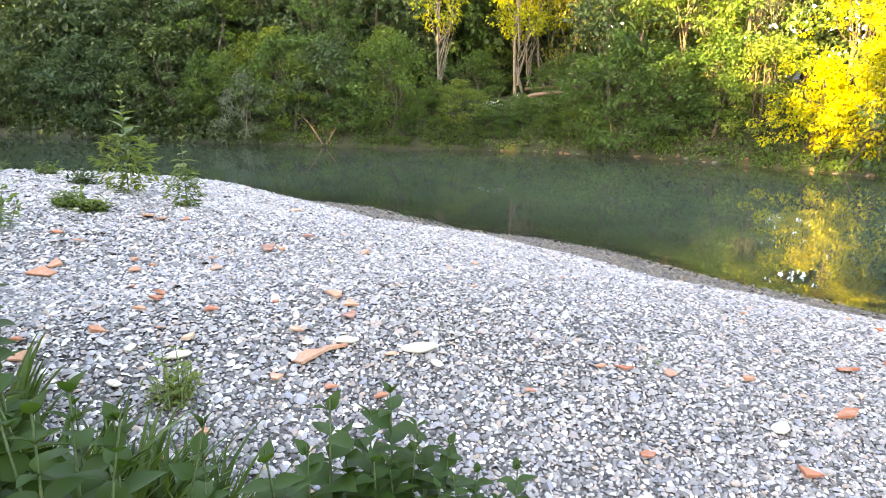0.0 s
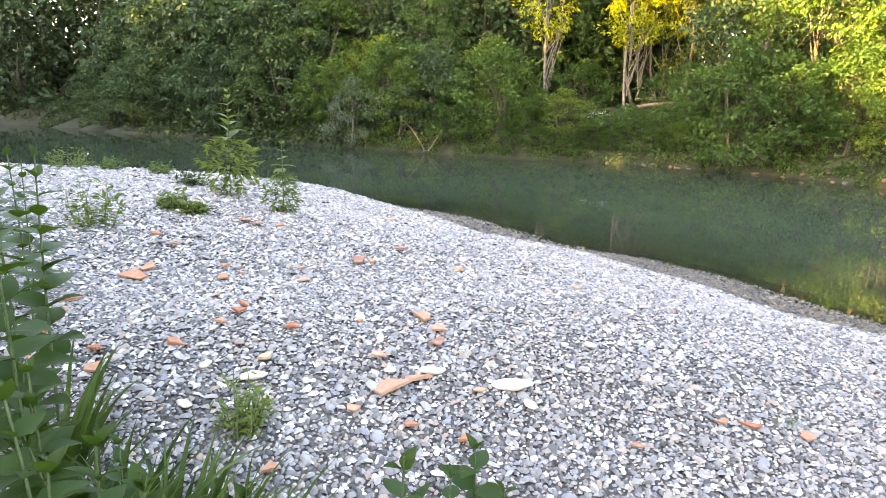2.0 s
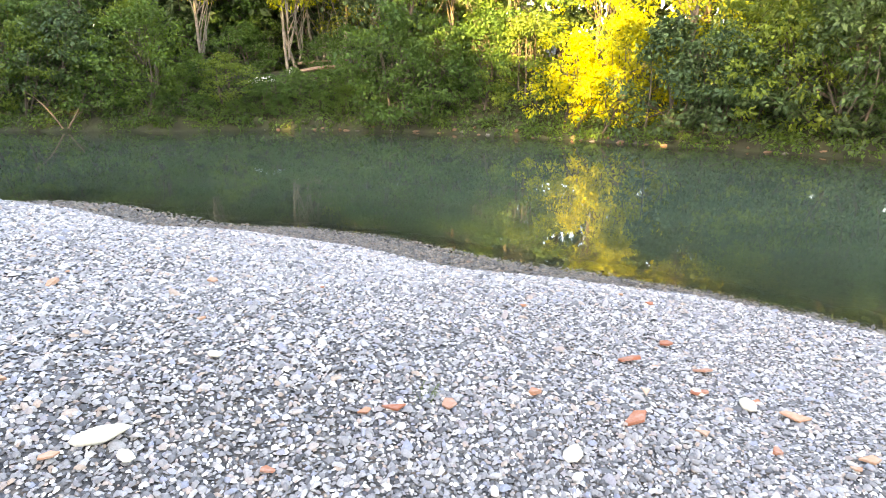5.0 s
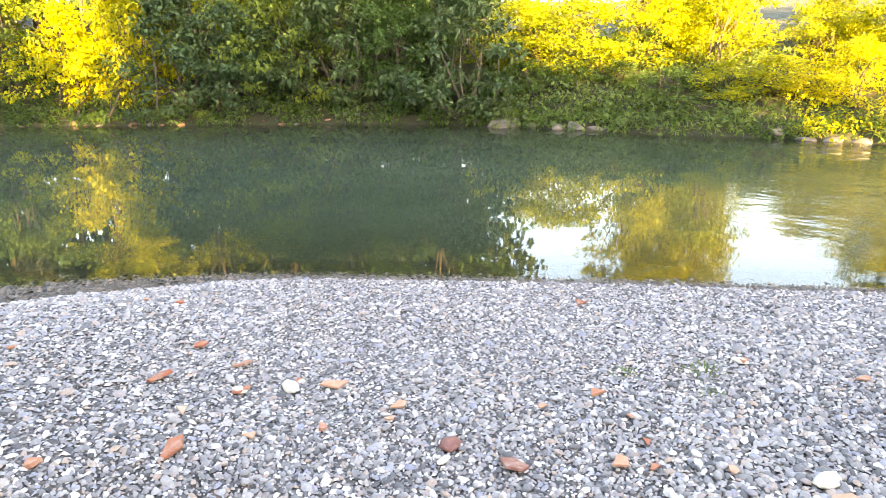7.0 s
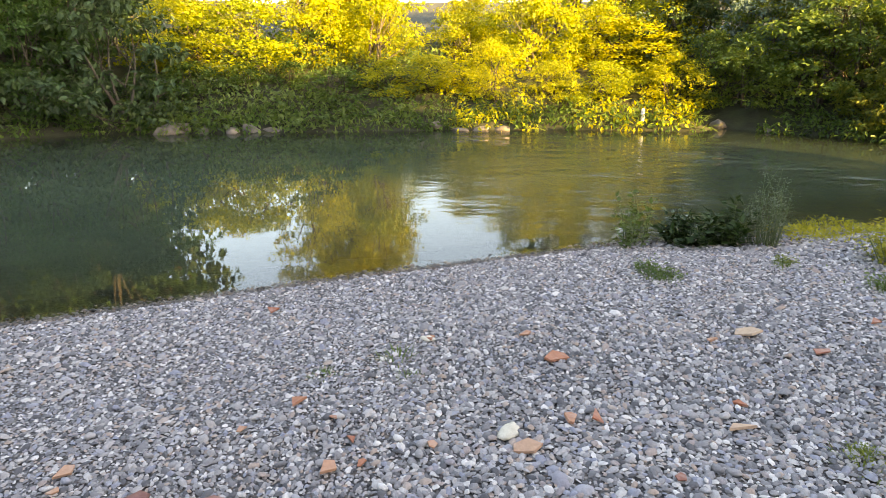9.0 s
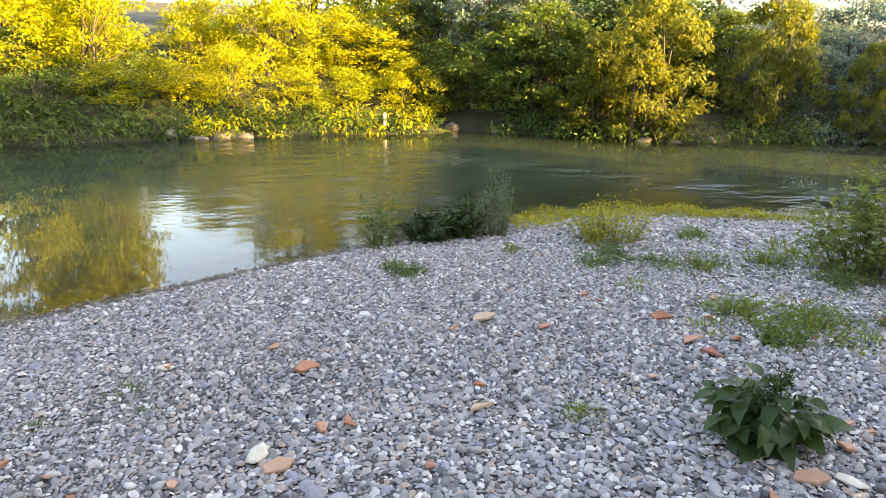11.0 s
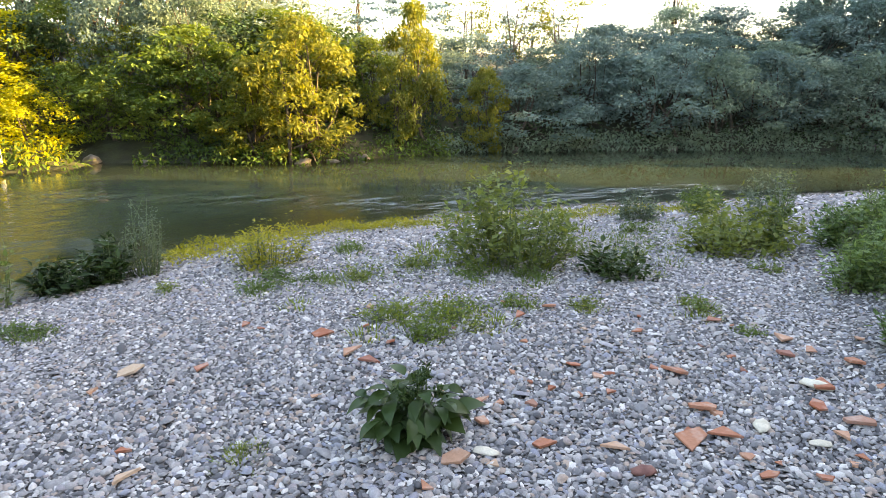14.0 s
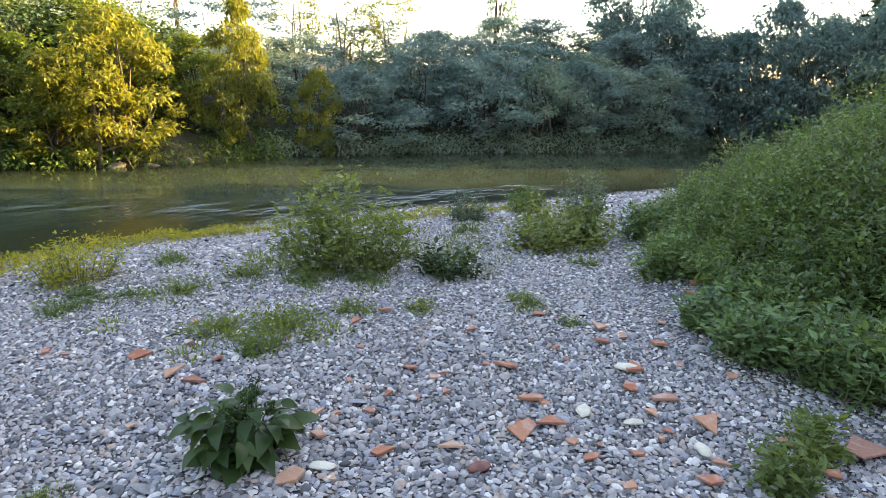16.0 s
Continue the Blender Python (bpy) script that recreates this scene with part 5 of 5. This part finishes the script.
for i, (x, y, w) in enumerate([(3.95, -2.32, 0.45), (3.66, -2.44, 0.42), (3.80, -2.62, 0.36), (3.62, -2.15, 0.25), (4.15, -2.25, 0.30)]):
    set_down(build_weed(620 + i, 0.12 + 0.05 * (i % 2), w * 1.4, 30, 12, 0.040, 0.32, LEAF_FEATHER, "grassy_weed", "patch of bright green feathery weeds"), x, y)
set_down(build_weed(630, 0.95, 0.36, 7, 40, 0.050, 0.7, LEAF_HERB, "sapling", "thin upright sapling with small round leaves"), 2.75, -6.05)
set_down(build_weed(631, 0.50, 0.60, 34, 40, 0.060, 0.5, LEAF_THICKET, "weed_bush", "bushy pale green weed at the thicket's foot"), 1.82, -4.98)
set_down(build_weed(632, 0.30, 0.45, 28, 36, 0.055, 0.5, LEAF_THICKET, "weed_bush", "low bushy weed at the thicket's foot"), 1.34, -3.95)
set_down(build_weed(633, 0.42, 0.62, 38, 40, 0.060, 0.5, LEAF_THICKET, "weed_bush", "bushy green weed at the thicket's foot"), 0.98, -3.58)
set_down(build_weed(634, 0.45, 0.60, 36, 40, 0.060, 0.5, LEAF_THICKET, "weed_bush", "bushy green weed at the thicket's foot"), 0.58, -3.25)
set_down(build_weed(635, 0.55, 0.75, 38, 40, 0.065, 0.5, LEAF_THICKET, "weed_bush", "tall bushy weed beside the thicket"), 2.33, -6.65)
set_down(build_weed(636, 0.40, 0.55, 30, 36, 0.060, 0.5, LEAF_HERB, "weed_bush", "low straggling weed by the river's edge"), 4.71, -8.9)
for i, (x, y, h, w) in enumerate([(-3.05, 4.3, 0.34, 0.42), (-3.0, 5.1, 0.15, 0.34), (-2.75, 5.05, 0.13, 0.26), (-3.72, 6.75, 0.18, 0.42), (-4.6, 7.6, 0.22, 0.24), (-5.6, 7.3, 0.26, 0.50), (-5.2, 7.5, 0.20, 0.35)]):
    set_down(build_weed(640 + i, h, w, 10 if h > 0.3 else 13, 20, 0.060, 0.42, LEAF_DOCK if i == 3 else LEAF_HERB, "small_weed", "sparse upright weed on the gravel crest" if h > 0.3 else "low green weed on the gravel crest"), x, y)


LOW_WEEDS = [build_weed(660 + i, 0.11, 0.34, 14, 16, 0.038, 0.45, LEAF_OLIVE if i == 1 else LEAF_HERB, "small_weed", "small leafy weed clump between the pebbles") for i in range(3)]
copies(LOW_WEEDS, [(6.12, -3.45, 1.0), (5.10, -2.82, 1.1), (5.70, -2.34, 1.2), (5.56, -2.04, 1.0), (5.04, -3.36, 1.2), (3.96, -3.71, 1.1), (3.59, -3.04, 0.9), (3.17, -3.31, 0.9), (2.59, -3.83, 1.0), (2.16, -3.61, 0.6),
                   (6.26, -1.58, 0.8), (5.97, -0.42, 1.0), (5.82, -0.52, 0.8), (3.25, -0.65, 0.5), (5.42, -2.55, 0.8), (4.37, -3.43, 1.1), (4.15, -4.7, 1.2), (4.85, -4.55, 1.3), (5.4, -4.3, 1.2), (3.7, -4.9, 1.1), (5.0, -5.6, 1.3), (4.3, -6.2, 1.3), (3.6, -6.7, 1.2), (4.0, -7.4, 1.4), (0.85, -2.45, 0.6), (1.9, -5.7, 1.0), (2.6, -5.2, 0.9)], 68)


def build_mugwort(seed, height, leaf):
    """An upright weed: paired leaves up the stem, bushy side shoots below."""
    r = np.random.default_rng(seed)
    ob = build_nettle(seed, height, leaf, PALE_LEAF)
    tagged(ob, "tall upright weed with bushy lower shoots", "plant", "weeds on the bar")
    low, n = 0.55 * height, 330
    a, u = r.uniform(0, 2 * math.pi, n), r.uniform(0.05, 1.0, n)
    out = 0.24 * height * r.uniform(0.1, 1.0, n) * (0.45 + 0.75 * np.sin(math.pi * np.clip(u, 0, 1)))
    base = np.column_stack([out * np.cos(a), out * np.sin(a), u * low])
    axis = np.column_stack([np.cos(a), np.sin(a), r.uniform(-0.5, 0.6, n)]) + r.normal(0, 0.4, (n, 3))
    size = r.uniform(0.05, 0.11, n) * height
    v, f = leaf_cloud(base, axis, np.tile((0, 0, 1.0), (n, 1)) + r.normal(0, 0.4, (n, 3)), size, size * 0.42, 0.3)
    tagged(part("lower_foliage", mesh_of("lower_foliage", v, f, [LEAF_HERB]), ob), kind="stuff")
    return ob


set_down(build_mugwort(545, 1.0, 0.19), -2.98, 6.15)
set_down(build_mugwort(546, 0.62, 0.15), -2.25, 5.68)


def build_dock(seed, count):
    """A low mound of long arching leaves on stalks, with a few flower stems."""
    r = np.random.default_rng(seed)
    ob = thing("broad_leaved_dock", label="large dark green plant with long drooping leaves", category="plant")
    shoots = 13
    for i in range(shoots):
        a = i * 2.4 + r.normal(0, 0.25)
        reach, rise = 0.25 * math.sqrt((i + 0.4) / shoots) * r.uniform(0.8, 1.15), r.uniform(0.17, 0.26) * (1.1 - 0.5 * i / shoots)
        for k in range(count // shoots):
            u = (k + 0.6) / (count // shoots)
            lf = part("leaf", DOCK_LEAF, ob)
            lf.location = (reach * u * math.cos(a), reach * u * math.sin(a), 0.03 + rise * u)
            lf.rotation_euler = (r.normal(0, 0.4), 0.34 - 0.30 * u + r.normal(0, 0.18), a + (-1) ** k * (1.25 - 0.9 * u) + r.normal(0, 0.35))
            s = r.uniform(0.12, 0.22) * (1.15 - 0.45 * u)
            lf.scale = (s, s * r.uniform(0.85, 1.3), s)
    for i in range(7):
        a = r.uniform(0, 6.28)
        tip = (0.16 * math.cos(a) * r.uniform(0.2, 1), 0.16 * math.sin(a) * r.uniform(0.2, 1), r.uniform(0.28, 0.38))
        v, f = limb(r, (0, 0, 0), tip, 0.005, 0.002, 0.06, 5)
        stem = part("stem", mesh_of("stem", v, f, [STEM], True), ob)
        n = 40
        b = np.array(tip) * r.uniform(0.6, 1.0, (n, 1)) + r.normal(0, 0.012, (n, 3))
        v, f = leaf_cloud(b, r.normal(0, 1, (n, 3)) + np.array((0, 0, 0.6)), r.normal(0, 1, (n, 3)), r.uniform(0.015, 0.05, n), r.uniform(0.006, 0.016, n))
        tagged(part("flower_head", mesh_of("flower_head", v, f, [LEAF_DOCK]), stem), kind="stuff")
    return ob


set_down(build_dock(700, 156), 2.81, -1.26, 0.4, 1.0)


def leaf_mat(name, line, count, width, height, leaf, aspect, mat, label, seed):
    """Low creeping growth in a strip along a line."""
    r = np.random.default_rng(seed)
    line = np.array(line)
    k = r.integers(len(line) - 1, size=count)
    u = r.uniform(0, 1, (count, 1))
    p = line[k] + (line[k + 1] - line[k]) * u + r.normal(0, width, (count, 2))
    clump = 0.5 + 0.5 * np.sin(p[:, 0] * 7 + 1.3) * np.cos(p[:, 1] * 6.1)
    z = np.maximum(ground_z(p[:, 0], p[:, 1]), -0.02) + height * r.uniform(0, 1, count) * (0.25 + 0.75 * clump)
    base = np.column_stack([p, z])
    s = leaf * r.uniform(0.6, 1.3, count)
    v, f = leaf_cloud(base, r.normal(0, 1, (count, 3)) + np.array((0, 0, 0.5)), np.tile((0, 0, 1.0), (count, 1)) + r.normal(0, 0.4, (count, 3)), s, s * aspect)
    return tagged(part(name, mesh_of(name, v, f, [mat])), label, "plants", kind="stuff")


leaf_mat("yellow_herbs", [(7.35, -2.05), (7.6, -2.8), (7.5, -3.7), (7.15, -4.5), (6.8, -5.0)], 5200, 0.16, 0.16, 0.035, 0.55, LEAF_YELLOW, "yellow-green creeping herbs along the waterline", 81)
leaf_mat("yellow_herbs", [(6.8, -5.0), (6.3, -6.0), (5.6, -6.7), (5.2, -7.6), (4.6, -8.6)], 4200, 0.18, 0.14, 0.035, 0.55, LEAF_YELLOW, "yellow-green creeping herbs along the waterline", 82)
leaf_mat("creeping_weeds", [(5.6, -2.2), (5.0, -3.2), (4.9, -4.6), (4.3, -5.4), (3.6, -5.2), (4.4, -6.6), (3.9, -7.4)], 3600, 0.28, 0.07, 0.03, 0.4, LEAF_HERB, "thin creeping weeds between the pebbles", 83)

# ---- overgrown mound and bank behind the bar ----


def thicket(name, poly, count, height, leaf, aspect, mat, label, seed, per=24):
    r = np.random.default_rng(seed)
    lo, hi = np.min(poly, 0), np.max(poly, 0)
    p = r.uniform(lo, hi, (count * 4, 2))
    inside = signed(poly, p[:, 0], p[:, 1])
    p, inside = p[inside > -0.08][:count], inside[inside > -0.08][:count]
    patch = 0.85 + 0.30 * np.sin(p[:, 0] * 2.1 + 91) * np.cos(p[:, 1] * 1.7) + 0.28 * np.sin(p[:, 0] * 5.3 + 2) * np.sin(p[:, 1] * 4.7 + 1)
    h = height * r.uniform(0.6, 1.15, len(p)) * patch * (0.32 + 0.68 * np.clip(inside / 0.9, 0, 1))
    foot = np.column_stack([p, ground_z(p[:, 0], p[:, 1])])
    lean = r.normal(0, 0.16, (len(p), 2))
    which = np.repeat(np.arange(len(p)), per)
    u = r.uniform(0.1, 1.0, len(which)) ** 0.8
    base = foot[which] + np.column_stack([lean[which] * (u * h[which])[:, None], u * h[which]]) + r.normal(0, 0.025, (len(which), 3))
    axis = np.column_stack([r.normal(0, 1, (len(which), 2)), r.uniform(-0.1, 1.5, len(which))])
    s = leaf * r.uniform(0.55, 1.3, len(which)) * (1.15 - 0.5 * u)
    v, f = leaf_cloud(base, axis, np.tile((0, 0, 1.0), (len(which), 1)) + r.normal(0, 0.35, (len(which), 3)), s, s * aspect)
    return tagged(part(name, mesh_of(name, v, f, [mat])), label, "thicket", kind="stuff")


FRONT = [(1.85, -5.35), (1.55, -4.9), (1.15, -4.15), (0.8, -3.75), (0.4, -3.3), (0.1, -2.7), (-0.5, -2.2), (-1.3, -2.6), (-1.3, -9.5), (2.4, -9.5), (2.55, -7.4), (2.25, -6.3)]
REST = [(-1.3, -1.7), (-6, -1.7), (-6, -13), (1.2, -12.5), (2.4, -9.5), (-1.3, -9.5)]
thicket("thicket", FRONT, 6000, 0.80, 0.064, 0.48, LEAF_THICKET, "dense thicket of tall green weeds on a mound", 91)
thicket("thicket_grey_weeds", FRONT, 900, 0.90, 0.075, 0.36, LEAF_WILLOW, "grey-green mugwort stems in the thicket", 92, 28)
thicket("thicket", REST, 700, 0.8, 0.16, 0.34, LEAF_HERB, "weeds covering the back of the mound", 94)
thicket("bank_thicket", [(-1.7, 0.4), (-1.9, 1.3), (-2.3, 2.2), (-3.0, 3.2), (-3.8, 4.2), (-7.5, 5.5), (-7.5, -1.6), (-1.6, -1.6)], 1100, 0.8, 0.12, 0.4, LEAF_HERB, "dark weeds covering the bank", 93)

# ---- rocks, debris and wood of the far bank ----
ROCKS = [stone_mesh("bank_rock", 400 + i, ROCK) for i in range(5)]
RUSTY = [stone_mesh("bank_rock", 420 + i, ROCK_RED) for i in range(3)]
rock_rng = np.random.default_rng(44)


def bank_rock(x, y, size, rusty=False, z=None):
    pool = RUSTY if rusty else ROCKS
    ob = tagged(part("bank_rock", pool[rock_rng.integers(len(pool))]), "reddish brown stone at the waterline" if rusty else "grey weathered stone at the waterline", "rock", "stones along the far waterline")
    ob.location = (x, y, max(float(ground_z(x, y)), 0.0) - 0.02 * size if z is None else z)
    ob.rotation_euler = (rock_rng.normal(0, 0.2), rock_rng.normal(0, 0.2), rock_rng.uniform(0, 6.28))
    ob.scale = (size * 0.45, size * 0.36, size * 0.42)


RIPRAP = [p for p in FAR_SHORE if 1.0 < p[0] < 14.5 and p[1] > 9]
for k, (x, y) in enumerate(along(RIPRAP, 0.42, 0.05, 0.22)):
    bank_rock(x, y, rock_rng.uniform(0.12, 0.32), k % 3 != 0)
for x, y, s in [(15.75, 8.3, 0.9), (15.85, 7.6, 0.5), (15.85, 6.9, 0.55), (15.95, 6.5, 0.6), (15.75, 9.1, 0.4), (16.0, 6.0, 0.45), (16.4, 1.6, 0.5), (16.5, 1.1, 0.55), (16.5, 0.6, 0.45), (16.6, 2.2, 0.5),
                (16.9, -4.5, 0.7), (16.2, -5.4, 0.4), (13.7, -8.0, 0.5), (13.5, -8.7, 0.4), (13.45, -9.6, 0.45), (-10.2, 31.0, 0.7), (-9.0, 30.5, 0.5), (-14.0, 32.6, 0.6), (12.1, -13.9, 0.4), (9.2, -17.5, 0.5), (5.1, -22.3, 0.6)]:
    bank_rock(x, y, s)


def wood(name, a, b, r0, r1, label, category="branch", bend=0.06):
    r = np.random.default_rng(int(abs(a[0] * 31 + a[1] * 7) * 10))
    v, f = limb(r, a, b, r0, r1, bend, 7)
    return tagged(part(name, mesh_of(name, v, f, [DEADWOOD], True)), label, category)


def over(x, y, h):
    return (x, y, float(max(ground_z(x, y), 0)) + h)


wood("fallen_trunk", over(3.4, 28.4, 0.25), over(6.2, 27.6, 0.2), 0.10, 0.06, "bare fallen trunk lying on the bank", "log")
wood("fallen_trunk", over(3.6, 28.9, 0.45), over(5.6, 28.6, 0.5), 0.07, 0.05, "bare fallen trunk lying on the bank", "log")
wood("dead_branch", over(-5.2, 28.6, 0.1), over(-6.6, 29.6, 1.3), 0.045, 0.012, "bare dead branch leaning over the water")
wood("dead_branch", over(-5.0, 28.4, 0.1), over(-4.2, 29.2, 1.2), 0.04, 0.012, "bare dead branch leaning over the water")
wood("dead_branch", over(-13.0, 32.2, 0.1), over(-15.0, 32.9, 0.35), 0.05, 0.015, "driftwood branch at the waterline")
wood("dead_branch", over(-16.5, 34.4, 0.4), over(-18.0, 36.0, 2.4), 0.06, 0.015, "bare dead stem among the bushes")
wood("dead_branch", over(14.1, -8.2, 0.35), over(13.2, -8.0, 0.1), 0.04, 0.012, "reddish bare branch at the waterline")
wood("dead_branch", over(14.2, -8.8, 0.35), over(13.2, -9.0, 0.15), 0.04, 0.012, "reddish bare branch at the waterline")
sheet_v, sheet_f = tube([over(1.5, 28.3, 0.16), over(1.9, 28.3, 0.24), over(2.4, 28.35, 0.22), over(2.75, 28.4, 0.14)], [0.03, 0.11, 0.12, 0.03], 8)
tagged(part("plastic_sheet", mesh_of("plastic_sheet", sheet_v * 1.0, sheet_f, [WHITE], True)), "crumpled white plastic lying on the bank", "plastic sheet")
bottle_v, bottle_f = tube([over(3.25, 28.4, h) for h in (0.18, 0.19, 0.40, 0.46, 0.50, 0.54)], [0.005, 0.07, 0.07, 0.03, 0.03, 0.005], 10)
tagged(part("plastic_bottle", mesh_of("plastic_bottle", bottle_v, bottle_f, [WHITE], True)), "white plastic canister standing on the bank", "bottle")
post_v, post_f = tube([over(16.75, -2.7, h) for h in (-0.2, 0.27, 0.30)], [0.045, 0.045, 0.02], 8)
tagged(part("marker_post", mesh_of("marker_post", post_v, post_f, [WHITE], True)), "short white post among bank weeds", "post")

# ---- the stones that lie nearest, one by one ----
SINGLE = [mesh_of("pebble", p, SHAPE_FACES, [PEBBLE_ONE], True) for p in SHAPES]
one_rng = np.random.default_rng(15)
for i in range(300):
    x, y = one_rng.uniform(1.2, 3.6), one_rng.uniform(-2.6, 3.0)
    s = one_rng.uniform(0.03, 0.058)
    ob = part("pebble", SINGLE[i % len(SINGLE)], ground)
    ob.location = (x, y, float(ground_z(x, y)) + 0.012 + 0.12 * s)
    ob.rotation_euler = (one_rng.normal(0, 0.15), one_rng.normal(0, 0.15), one_rng.uniform(0, 6.28))
    ob.scale = (s * 0.5,) * 3
